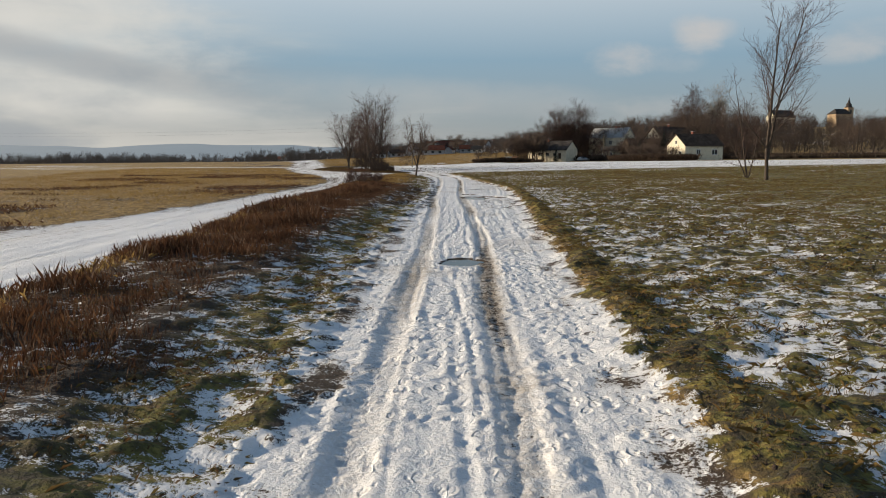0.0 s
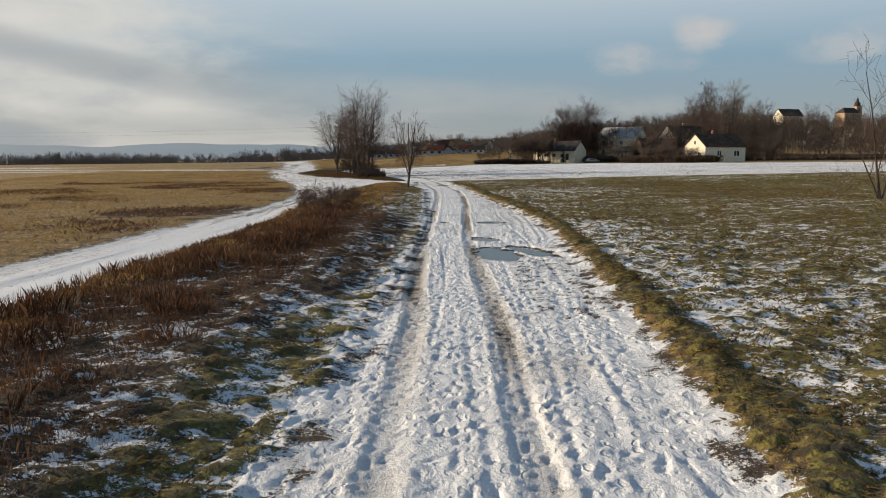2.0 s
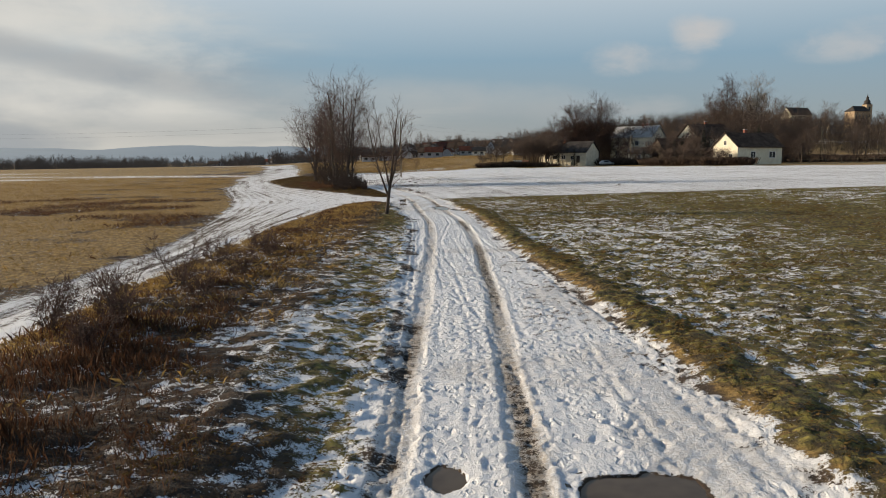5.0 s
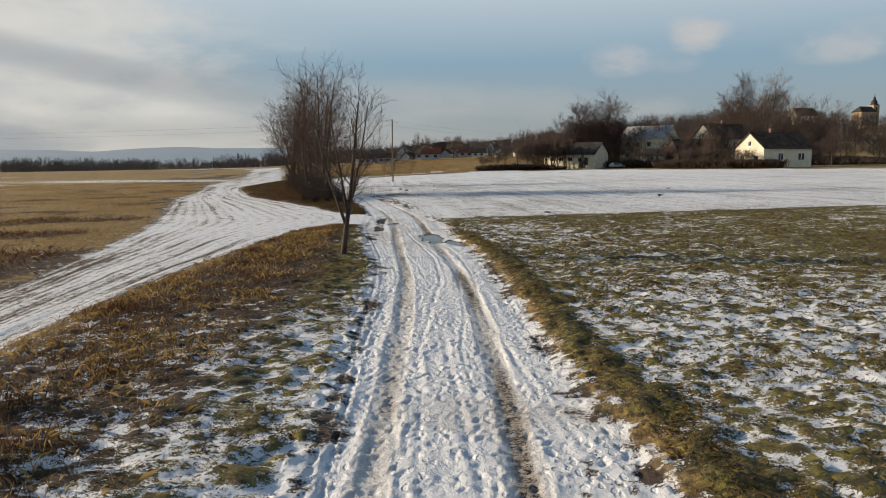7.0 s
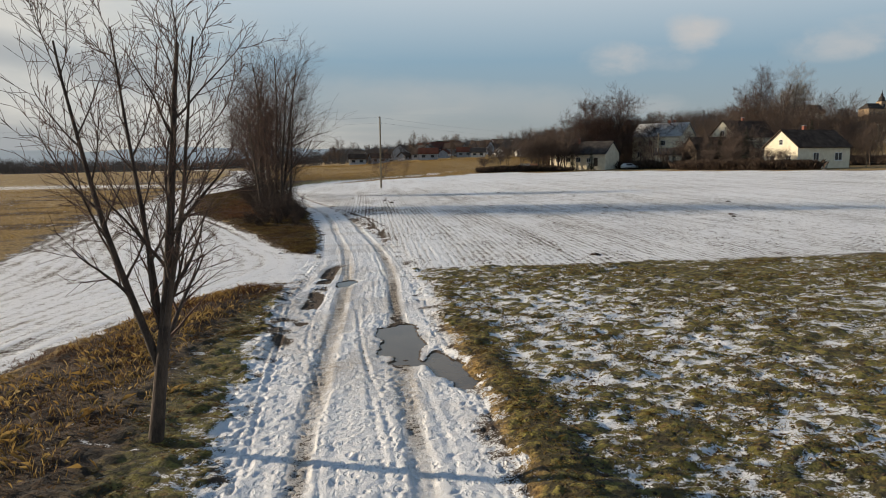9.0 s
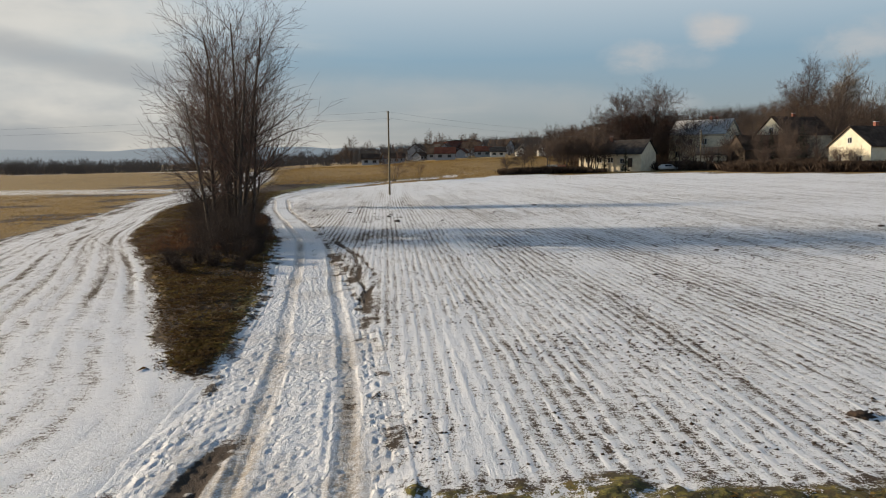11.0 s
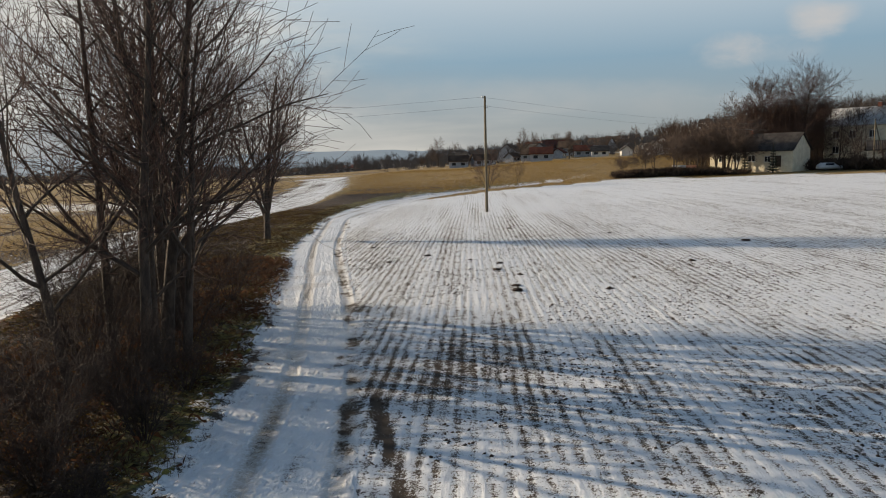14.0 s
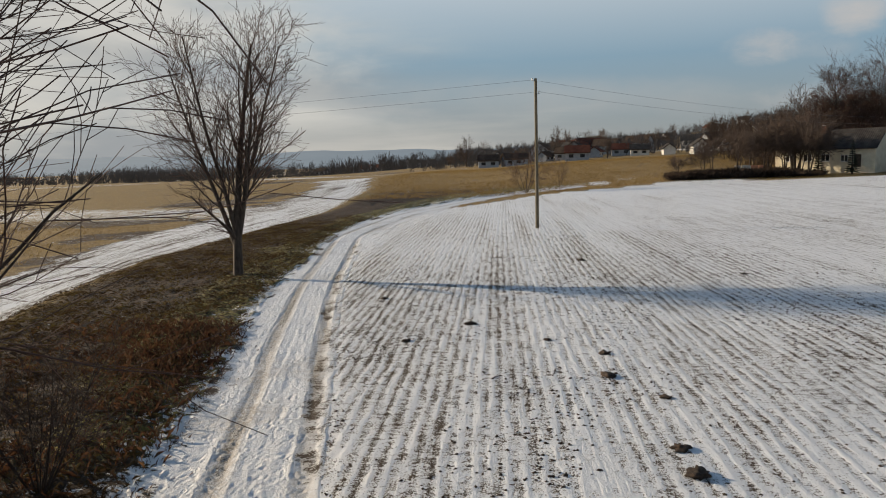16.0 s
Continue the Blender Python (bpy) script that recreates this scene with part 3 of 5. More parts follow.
GZ, g_road, g_lane, g_field, g_attrs = shape(GX, GY, False)
sink = sm(-0.15, 0.15, GX - road_l(GY)) * sm(-0.15, 0.15, road_r(GY) - GX) * sm(6.2, 7.2, GY) * sm(250, 245, GY)
GZ = GZ - 0.14 * sink - 0.012 * sm(-0.5, -0.2, GX - road_l(GY)) * sm(-0.5, -0.2, road_r(GY) - GX) * sm(6.2, 7.2, GY) * sm(250, 245, GY)
zone = np.zeros((len(VLINES) - 1) * (len(ULINES) - 1), int)
zone[at_centre(g_field) > 0.5] = 3
zone[at_centre(g_lane) > 0.5] = 2
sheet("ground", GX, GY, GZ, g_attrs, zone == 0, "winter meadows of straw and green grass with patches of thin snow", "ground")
sheet("farm_lane", GX, GY, GZ, g_attrs, zone == 2, "wide snow-covered farm lane beside a straw field", "road")
sheet("snowy_field", GX, GY, GZ, g_attrs, zone == 3, "drilled field under thin snow with soil rows showing", "field")

# the track
TV = np.array(list(np.arange(5.8, 100, 0.052)) + list(np.arange(100, 142, 0.09)) + spread(142, 0.1, 1.03, 252))
TS = np.linspace(0, 1, 140)
TSS, TY = np.meshgrid(TS, TV)
TX = road_l(TY) - 0.5 + TSS * (road_r(TY) - road_l(TY) + 1.0)
TZ, t_road, t_lane, t_field, t_attrs = shape(TX, TY, True)
for cx, cy, turn, a, b_, depth in PRINTS:
    j0, j1 = np.searchsorted(TV, (cy - 0.25, cy + 0.25))
    if j1 - j0 < 3:
        continue
    i0, i1 = np.searchsorted(TX[(j0 + j1) // 2], (cx - 0.25, cx + 0.25))
    dx, dy = TX[j0:j1, i0:i1] - cx, TY[j0:j1, i0:i1] - cy
    c, s_ = math.cos(turn), math.sin(turn)
    r2 = ((c * dx + s_ * dy) / a) ** 2 + ((-s_ * dx + c * dy) / b_) ** 2
    TZ[j0:j1, i0:i1] += t_road[j0:j1, i0:i1] * (-depth * np.exp(-r2 ** 2) + 0.4 * depth * np.exp(-((np.sqrt(r2) - 1.5) / 0.35) ** 2))
rim = np.minimum(TX - (road_l(TY) - 0.5), road_r(TY) + 0.5 - TX)
TZ = TZ - 0.12 * sm(0.30, 0.0, rim) - 0.10 * sm(247, 251, TY)
sheet("dirt_road", TX, TY, TZ, t_attrs, np.ones((len(TV) - 1) * (len(TS) - 1), bool), "snow-covered dirt track with muddy wheel ruts and footprints", "road")
NV, NU = GX.shape


def ground_z(x, y):
    """Height of the built ground at places."""
    x, y = np.atleast_1d(np.asarray(x, float)), np.atleast_1d(np.asarray(y, float))
    u = x - mid(np.clip(y, -40, 190))
    i = np.clip(np.searchsorted(ULINES, u) - 1, 0, NU - 2)
    j = np.clip(np.searchsorted(VLINES, y) - 1, 0, NV - 2)
    fu, fv = (u - ULINES[i]) / (ULINES[i + 1] - ULINES[i]), (y - VLINES[j]) / (VLINES[j + 1] - VLINES[j])
    return (GZ[j, i] * (1 - fu) + GZ[j, i + 1] * fu) * (1 - fv) + (GZ[j + 1, i] * (1 - fu) + GZ[j + 1, i + 1] * fu) * fv


def gz(x, y):
    return float(ground_z(x, y)[0])


# ---- mesh helpers ----
def raw(name, co, faces, material, parent=None, label="", smooth=False):
    """A mesh object of plain arrays; faces of one size each."""
    me = bpy.data.meshes.new(name)
    if isinstance(faces, np.ndarray):
        k = faces.shape[1]
        me.vertices.add(len(co))
        me.vertices.foreach_set("co", np.asarray(co, np.float32).ravel())
        me.loops.add(faces.size)
        me.loops.foreach_set("vertex_index", faces.ravel().astype(np.int32))
        me.polygons.add(len(faces))
        me.polygons.foreach_set("loop_start", np.arange(0, faces.size, k, dtype=np.int32))
        me.update(calc_edges=True)
    else:
        me.from_pydata([tuple(c) for c in co], [], faces)
    if smooth:
        me.polygons.foreach_set("use_smooth", np.ones(len(me.polygons), bool))
    me.materials.append(material)
    ob = new(name, me)
    if parent:
        ob.parent = parent
    if label:
        ob["label"] = label
    return ob


def part(name, bm, material, parent, label="", smooth=False):
    """Links a bmesh as one mesh object under a thing or a part."""
    me = bpy.data.meshes.new(name)
    bm.normal_update()
    bm.to_mesh(me)
    bm.free()
    if smooth:
        me.polygons.foreach_set("use_smooth", np.ones(len(me.polygons), bool))
    me.materials.append(material)
    ob = new(name, me)
    if parent:
        ob.parent = parent
    if label:
        ob["label"] = label
    return ob


def empty(name, x, y, z, turn=0.0, label="", category="", group=""):
    ob = new(name)
    ob.matrix_world = pose(x, y, z, 0, 0, turn)
    return tagged(ob, label, category, group)


# ---- puddles ----
def water_material():
    m, nt, b = fresh("muddy_water", 0.06)
    p = where(nt)
    n = cloudy(nt, p, 1.6, 3)
    nt.links.new(mix(nt, span(nt, n, 0.35, 0.65), (0.060, 0.043, 0.028), (0.10, 0.075, 0.050)), b.inputs["Base Color"])
    nt.links.new(nd(nt, "ShaderNodeMapRange", i0=cloudy(nt, p, 4.0, 4), i1=0.4, i2=0.7, i3=0.04, i4=0.16).outputs[0], b.inputs["Roughness"])
    b.inputs["IOR"].default_value = 1.33
    b.inputs["Specular IOR Level"].default_value = 0.36
    bumped(nt, b, cloudy(nt, p, 3.0, 2), 0.05, 0.02)
    return m


WATER = water_material()
for blobs in PUDDLES:
    bm = bmesh.new()
    px = sum(q[0] for q in blobs) / len(blobs)
    py = sum(q[1] for q in blobs) / len(blobs)
    wide = max(abs(q[0] - px) + max(q[2], q[3] * abs(math.sin(q[4]))) for q in blobs) * 1.35
    tall = max(abs(q[1] - py) + q[3] for q in blobs) * 1.4
    ring = [bm.verts.new((wide * math.cos(a) * (1 + 0.05 * math.sin(3 * a)), tall * math.sin(a), 0)) for a in np.linspace(0, 2 * math.pi, 40, endpoint=False)]
    bm.faces.new(ring)
    water = part("puddle", bm, WATER, None)
    water.matrix_world = pose(px, py, pool_level(blobs))
    tagged(water, "muddy grey-brown puddle with thin ice in the snowy track", "puddle", "puddles on the track")


# ---- trees ----
BARK = simple("bark", (0.030, 0.021, 0.016), (0.10, 0.072, 0.053), 5.0, 0.9, 0.6, 0.02, stretch=(2, 2, 0.6))
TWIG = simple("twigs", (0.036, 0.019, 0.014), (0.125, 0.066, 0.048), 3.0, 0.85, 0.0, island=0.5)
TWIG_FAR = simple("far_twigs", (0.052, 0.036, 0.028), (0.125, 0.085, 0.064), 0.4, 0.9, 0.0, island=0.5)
BIRCH = simple("pale_bark", (0.20, 0.16, 0.12), (0.42, 0.36, 0.29), 3.0, 0.85, 0.0, island=0.4)
NEEDLE = simple("needles", (0.010, 0.017, 0.010), (0.035, 0.048, 0.024), 3.0, 0.9, 0.0, island=0.6)


def tubes(lines):
    """Tapered tubes round polylines: a list of (points, radii, sides). Returns vertices and quads."""
    groups = {}
    for pts, rad, sides in lines:
        groups.setdefault((len(pts), sides), []).append((pts, rad))
    co, quads, at = [], [], 0
    for (n, k), some in groups.items():
        P = np.array([s[0] for s in some], float)
        Rr = np.array([s[1] for s in some], float)
        T = np.gradient(P, axis=1)
        T /= np.linalg.norm(T, axis=-1, keepdims=True) + 1e-9
        ref = np.where(np.abs(T[:, :1, 2:3]) > 0.8, np.array([1.0, 0.1, 0]), np.array([0, 0.1, 1.0]))
        A = np.cross(T, np.broadcast_to(ref, T.shape))
        A /= np.linalg.norm(A, axis=-1, keepdims=True) + 1e-9
        B = np.cross(T, A)
        ang = np.arange(k) * 2 * math.pi / k
        ring = P[:, :, None] + Rr[:, :, None, None] * (A[:, :, None] * np.cos(ang)[:, None] + B[:, :, None] * np.sin(ang)[:, None])
        m = len(some)
        ids = at + np.arange(m * n * k).reshape(m, n, k)
        nxt = np.roll(ids, -1, axis=2)
        quads.append(np.stack([ids[:, :-1], nxt[:, :-1], nxt[:, 1:], ids[:, 1:]], -1).reshape(-1, 4))
        co.append(ring.reshape(-1, 3))
        at += m * n * k
    return np.concatenate(co), np.concatenate(quads)


def grow(rg, start, way, length, radius, level, out, plan):
    """One branch and, from it, its branches. plan: for each level (children, length ratio, angle, lift, points, sides, bare share)."""
    kids, ratio, angle, lift, n, sides, bare = plan[level]
    gauss, even = rg.gauss, rg.uniform
    px, py, pz_ = start
    dx, dy, dz = way
    q = 1 / math.sqrt(dx * dx + dy * dy + dz * dz)
    dx, dy, dz = dx * q, dy * q, dz * q
    step, loose = length / (n - 1), (0.022, 0.07, 0.09, 0.10, 0.10)[level]
    bx, by = gauss(0, 0.4 * loose), gauss(0, 0.4 * loose)
    pts, ways = [(px, py, pz_)], []
    for _ in range(n - 1):
        dx, dy, dz = dx + bx + gauss(0, loose), dy + by + gauss(0, loose), dz + lift + gauss(0, loose)
        q = 1 / math.sqrt(dx * dx + dy * dy + dz * dz)
        dx, dy, dz = dx * q, dy * q, dz * q
        px, py, pz_ = px + dx * step, py + dy * step, pz_ + dz * step
        pts.append((px, py, pz_))
        ways.append((dx, dy, dz))
    thin = plan["thin"]
    tip = max(radius * 0.22, thin)
    rad = [max(radius + (tip - radius) * (i / (n - 1)) ** 0.85, thin) for i in range(n)]
    out[0 if level < plan["woody"] else 1].append((pts, rad, sides))
    if level + 1 >= plan["levels"]:
        return
    count = max(1, int(round(kids * even(0.8, 1.2))))
    spin = even(0, 6.28)
    for c in range(count):
        f = bare + (1 - bare) * (c + even(0.1, 0.9)) / count
        i = min(int(f * (n - 1)), n - 2)
        g = f * (n - 1) - i
        (x0, y0, z0), (x1, y1, z1), (tx, ty, tz) = pts[i], pts[i + 1], ways[i]
        spin += 2.4 + gauss(0, 0.4)
        ax, ay, az_ = (ty, -tx, 0.0) if abs(tz) < 0.98 else (1.0, 0.0, 0.0)
        q = 1 / math.sqrt(ax * ax + ay * ay + 1e-9)
        ax, ay = ax * q, ay * q
        ux, uy, uz = ty * az_ - tz * ay, tz * ax - tx * az_, tx * ay - ty * ax
        tilt = radians(angle) * even(0.65, 1.2)
        ct, st, cs, ss = math.cos(tilt), math.sin(tilt), math.cos(spin), math.sin(spin)
        away = (tx * ct + (ax * cs + ux * ss) * st, ty * ct + (ay * cs + uy * ss) * st, tz * ct + (az_ * cs + uz * ss) * st)
        rr = (rad[i] + (rad[i + 1] - rad[i]) * g) * even(0.42, 0.62)
        grow(rg, (x0 + (x1 - x0) * g, y0 + (y1 - y0) * g, z0 + (z1 - z0) * g), away, length * ratio * even(0.7, 1.2) * (1.1 - 0.6 * f * (level == 0)), max(rr, thin), level + 1, out, plan)


def plant(name, x, y, stems, plan, seed, label, category="tree", group="", bark=None, twig=None, turn=0.0, z=None):
    """A bare tree or shrub: stems are (dx, dy, way, length, radius)."""
    rg = random.Random(seed)
    out = [[], []]
    for k, (dx, dy, way, length, radius) in enumerate(stems):
        first = (dx, dy, -0.12)
        if k and "fork" in plan:   # later stems leave the first one higher up
            pts = out[0][0][0]
            hgt = plan["fork"] * (1 + 0.25 * (k - 1))
            first = next((tuple(a_ + (b_ - a_) * (hgt - a[2]) / (b[2] - a[2]) for a_, b_ in zip(a, b)) for a, b in zip(pts, pts[1:]) if a[2] <= hgt < b[2]), first)
        grow(rg, first, way, length, radius, 0, out, plan)
    root = empty(name, x, y, gz(x, y) if z is None else z, turn, label, category, group)
    for pname, lines, material in (("trunk", out[0], bark or BARK), ("crown", out[1], twig or TWIG)):
        if lines:
            co, quads = tubes(lines)
            raw(pname, co, quads, material, root, smooth=True)
    return root


# levels: children, length ratio, angle, lift, points, sides, bare share of the parent
OPEN_PLAN = {"levels": 4, "woody": 2, "thin": 0.0035, 0: (13, 0.44, 36, 0.035, 10, 8, 0.24), 1: (8, 0.40, 36, 0.06, 8, 5, 0.15), 2: (5, 0.42, 40, 0.05, 5, 4, 0.12), 3: (0, 0, 0, 0.04, 3, 3, 0)}
DENSE_PLAN = {"levels": 4, "woody": 2, "thin": 0.0058, 0: (17, 0.41, 50, 0.03, 12, 7, 0.20), 1: (8, 0.46, 40, 0.04, 8, 5, 0.12), 2: (5, 0.48, 38, 0.04, 5, 3, 0.12), 3: (0, 0, 0, 0.02, 3, 3, 0)}
SHRUB_PLAN = {"levels": 4, "woody": 1, "thin": 0.004, 0: (7, 0.45, 42, 0.02, 7, 5, 0.15), 1: (5, 0.5, 45, 0.03, 5, 4, 0.1), 2: (3, 0.5, 45, 0.02, 3, 3, 0.1), 3: (0, 0, 0, 0.0, 2, 3, 0)}

# the forked tree at the fork of the tracks
plant("young_tree", -1.9, 84.4, [(0, 0, (0.04, 0, 1), 5.5, 0.11), (0, 0, (-0.34, 0.05, 0.9), 4.6, 0.065), (0, 0, (0.24, -0.2, 1), 4.3, 0.05), (0, 0, (-0.2, 0.25, 1), 4.4, 0.05)],
      {**OPEN_PLAN, "fork": 0.95, 0: (14, 0.34, 38, 0.03, 10, 8, 0.20), 1: (8, 0.42, 38, 0.05, 8, 5, 0.15), 2: (5, 0.44, 38, 0.04, 5, 4, 0.12)}, 22, "bare young deciduous tree forking low on a grassy verge")
# the tall open tree in the meadow and the sapling beside it
plant("meadow_tree", 21.5, 51.5, [(0, 0, (-0.05, 0, 1), 9.9, 0.13), (0, 0, (0.16, 0.05, 1), 9.4, 0.10)], {**OPEN_PLAN, "thin": 0.006, "fork": 1.2, 0: (18, 0.36, 44, 0.03, 12, 8, 0.2)}, 15, "tall bare tree with two stems standing in the meadow")
plant("sapling", 22.7, 57.1, [(0, 0, (-0.16, 0, 1), 6.4, 0.07), (0.05, 0, (0.2, 0.1, 1), 4.2, 0.05), (-0.05, 0.05, (-0.45, 0.0, 1), 4.6, 0.05)], {**SHRUB_PLAN, "thin": 0.006}, 31, "bare sapling with thin stems in the meadow")
# the thicket of trees between the tracks
CLUMP = [(-9.8, 130.2, 11.0, 0.15, 0.06), (-10.0, 131.4, 12.6, 0.17, 0.06), (-10.7, 132.8, 13.4, 0.15, 0.03), (-11.4, 134.2, 13.0, 0.17, -0.02), (-11.6, 135.6, 12.0, 0.14, -0.04),
         (-12.6, 136.8, 11.4, 0.16, -0.05), (-13.4, 138.0, 10.2, 0.15, -0.02), (-11.6, 131.8, 10.6, 0.14, -0.07), (-11.0, 129.2, 8.6, 0.12, -0.06), (-9.4, 131.2, 9.0, 0.12, 0.10)]
for k, (x, y, h, r, lean) in enumerate(CLUMP):
    h = 0.9 * h
    stems = [(0, 0, (lean, -0.04 * (k % 3), 1), h, r)]
    if k in (0, 3, 5):
        stems.append((0.2, 0.1, (lean - 0.12, 0.1, 1), h * 0.8, r * 0.6))
    plant("thicket_tree", x, y, stems, DENSE_PLAN, 50 + k, "tall bare tree in a dense thicket between the tracks", group="thicket between the tracks")
plant("lone_tree", -18.6, 160.0, [(0, 0, (0.02, 0, 1), 10.6, 0.24), (0, 0, (-0.30, 0.05, 1), 9.0, 0.13), (0, 0, (0.30, 0, 1), 8.8, 0.13), (0, 0, (-0.12, -0.2, 1), 9.2, 0.12), (0, 0, (0.14, 0.2, 1), 9.0, 0.12)],
      {**DENSE_PLAN, "thin": 0.0075, "fork": 1.1, 0: (16, 0.40, 42, 0.035, 12, 7, 0.15)}, 77, "rounded bare tree at the end of a grassy bank")


def shrub(name, x, y, h, wide, count, seed, label, group="", twig=None):
    rg = np.random.default_rng(seed)
    stems = []
    for _ in range(count):
        a, r = rg.uniform(0, 6.28), rg.uniform(0, wide)
        stems.append((r * math.cos(a) * 0.6, r * math.sin(a) * 0.6, (math.cos(a) * 0.5, math.sin(a) * 0.5, 1), h * rg.uniform(0.6, 1.05), rg.uniform(0.010, 0.022)))
    return plant(name, x, y, stems, SHRUB_PLAN, seed, label, "shrub", group, bark=twig, twig=twig)


UNDER = [(-9.6, 128.4, 2.2), (-10.4, 127.2, 1.8), (-10.9, 129.8, 3.2), (-12.0, 131.2, 3.4), (-12.6, 133.8, 3.2), (-13.2, 136.0, 3.2), (-11.9, 135.8, 3.4), (-14.4, 138.6, 2.4),
         (-11.6, 138.6, 2.6), (-10.2, 133.0, 2.4), (-8.3, 124.6, 1.5), (-9.0, 126.0, 1.9), (-8.6, 127.4, 1.7), (-7.7, 126.4, 1.2), (-9.8, 124.8, 1.8), (-9.3, 122.9, 1.3), (-8.4, 129.2, 1.6), (-7.0, 121.6, 0.9), (-8.0, 122.6, 1.1), (-7.8, 119.8, 0.8), (-8.8, 120.9, 1.0), (-6.6, 119.0, 0.7), (-9.6, 120.2, 1.0), (-7.2, 124.0, 1.0), (-8.6, 118.4, 0.8)]
# darker copy of the twigs: backlit shade under the trees, put into the colour
SHADED_TANGLE = simple("shaded_tangle", (0.016, 0.010, 0.007), (0.052, 0.031, 0.022), 3.0, 0.9, 0.0, island=0.5)
for k, (x, y, h) in enumerate(UNDER):
    shrub("bare_shrub", x, y, h, 0.12, 11, 200 + k, "leafless shrub tangled under the thicket trees, its shade painted dark brown", "undergrowth of the thicket", SHADED_TANGLE)
for k, (x, y, h) in enumerate([(-4.4, 54.5, 1.0), (-4.9, 56.5, 1.2), (-5.6, 58.2, 1.5), (-4.2, 59.0, 1.1), (-5.4, 61.0, 1.5), (-4.3, 62.5, 1.2), (-5.5, 64.5, 1.4), (-4.4, 66.5, 1.0), (-5.2, 68.5, 1.1), (-6.0, 56.0, 1.6)]):
    shrub("bramble_shrub", x, y, 0.8 * h, 0.12, 7, 230 + k, "low leafless bramble shrub on the weedy verge", "brambles on the verge")
plant("hillside_shrub", -9.5, 236.0, [(0, 0, (-0.3, 0, 1), 6.0, 0.07), (0.1, 0, (0.3, 0, 1), 6.0, 0.07), (0, 0.1, (0.05, 0.2, 1), 6.4, 0.08), (-0.1, 0, (-0.7, 0, 1), 5.0, 0.06), (0.1, 0, (0.7, 0, 1), 5.0, 0.06)],
      {**SHRUB_PLAN, "thin": 0.016}, 91, "spreading bare shrub beside the snowy field", "shrub")
plant("hillside_sapling", -4.5, 238.5, [(0, 0, (0.0, 0, 1), 4.8, 0.05), (0.1, 0, (0.15, 0, 1), 4.2, 0.04)], {**SHRUB_PLAN, "thin": 0.014}, 92, "thin bare sapling beside the snowy field")


# ---- grass and weeds ----
def blades(x, y, rg, count, height, width, spread_, lean, wind=(0.0, 0.0)):
    """Tufts of bent blades at places: vertices and triangles (two a blade)."""
    n = len(x)
    m = n * count
    bx = np.repeat(x, count) + rg.normal(0, spread_, m)
    by = np.repeat(y, count) + rg.normal(0, spread_, m)
    bz = ground_z(bx, by) - 0.02
    h = np.repeat(np.broadcast_to(height, n), count) * rg.uniform(0.5, 1.15, m)
    a, bend = rg.uniform(0, 6.28, m), np.abs(rg.normal(0, lean, m))
    dx, dy = np.cos(a) * bend + wind[0], np.sin(a) * bend + wind[1]
    face = a + rg.uniform(-0.8, 0.8, m) + 1.57
    wx, wy = np.cos(face) * width, np.sin(face) * width
    co = np.stack([np.stack([bx - wx, by - wy, bz], -1), np.stack([bx + wx, by + wy, bz], -1),
                   np.stack([bx + dx * h * 0.4 + wx * 0.6, by + dy * h * 0.4 + wy * 0.6, bz + h * 0.62], -1),
                   np.stack([bx + dx * h, by + dy * h, bz + h / np.sqrt(1 + 0.6 * (dx * dx + dy * dy))], -1)], 1).reshape(-1, 3)
    base = np.arange(m)[:, None] * 4
    tris = np.concatenate([base + np.array([0, 1, 2]), base + np.array([0, 2, 3])])
    return co, tris


def scatter(rg, count, xlo, xhi, ylo, yhi, keep):
    """Places on a strip between two lines x(y), thinned by keep(x, y)."""
    y = rg.uniform(ylo, yhi, count)
    a, b = np.asarray(xlo(y), float), np.asarray(xhi(y), float)
    x = a + (b - a) * rg.uniform(0, 1, count)
    ok = rg.uniform(0, 1, count) < keep(x, y)
    return x[ok], y[ok]


def grass_material(name, tones):
    m, nt, b = fresh(name, 0.8)
    r = nd(nt, "ShaderNodeNewGeometry").outputs["Random Per Island"]
    n = cloudy(nt, where(nt), 0.9, 3)
    f = num(nt, "ADD", num(nt, "MULTIPLY", r, 0.38), num(nt, "ADD", num(nt, "MULTIPLY", num(nt, "SUBTRACT", n, 0.5), 1.1), 0.16))
    ramp = nd(nt, "ShaderNodeValToRGB", Fac=f)
    el = ramp.color_ramp.elements
    while len(el) < len(tones):
        el.new(0.5)
    for e, (pos, colour) in zip(el, tones):
        e.position, e.color = pos, (*colour, 1)
    nt.links.new(ramp.outputs[0], b.inputs["Base Color"])
    b.inputs["Specular IOR Level"].default_value = 0.25
    glow = nd(nt, "ShaderNodeBsdfTranslucent", Color=ramp.outputs[0])
    both = nd(nt, "ShaderNodeMixShader", i0=0.4, i1=b.outputs[0], i2=glow.outputs[0])
    nt.links.new(both.outputs[0], nt.nodes["Material Output"].inputs[0])
    return m


STRAW_GRASS = grass_material("straw_grass", [(0.0, (0.13, 0.076, 0.025)), (0.35, (0.27, 0.172, 0.056)), (0.7, (0.42, 0.295, 0.115)), (0.95, (0.20, 0.155, 0.052))])
MEADOW_GRASS = grass_material("meadow_grass", [(0.0, (0.065, 0.042, 0.015)), (0.3, (0.15, 0.092, 0.028)), (0.55, (0.115, 0.094, 0.024)), (0.8, (0.22, 0.165, 0.048)), (1.0, (0.33, 0.22, 0.080))])
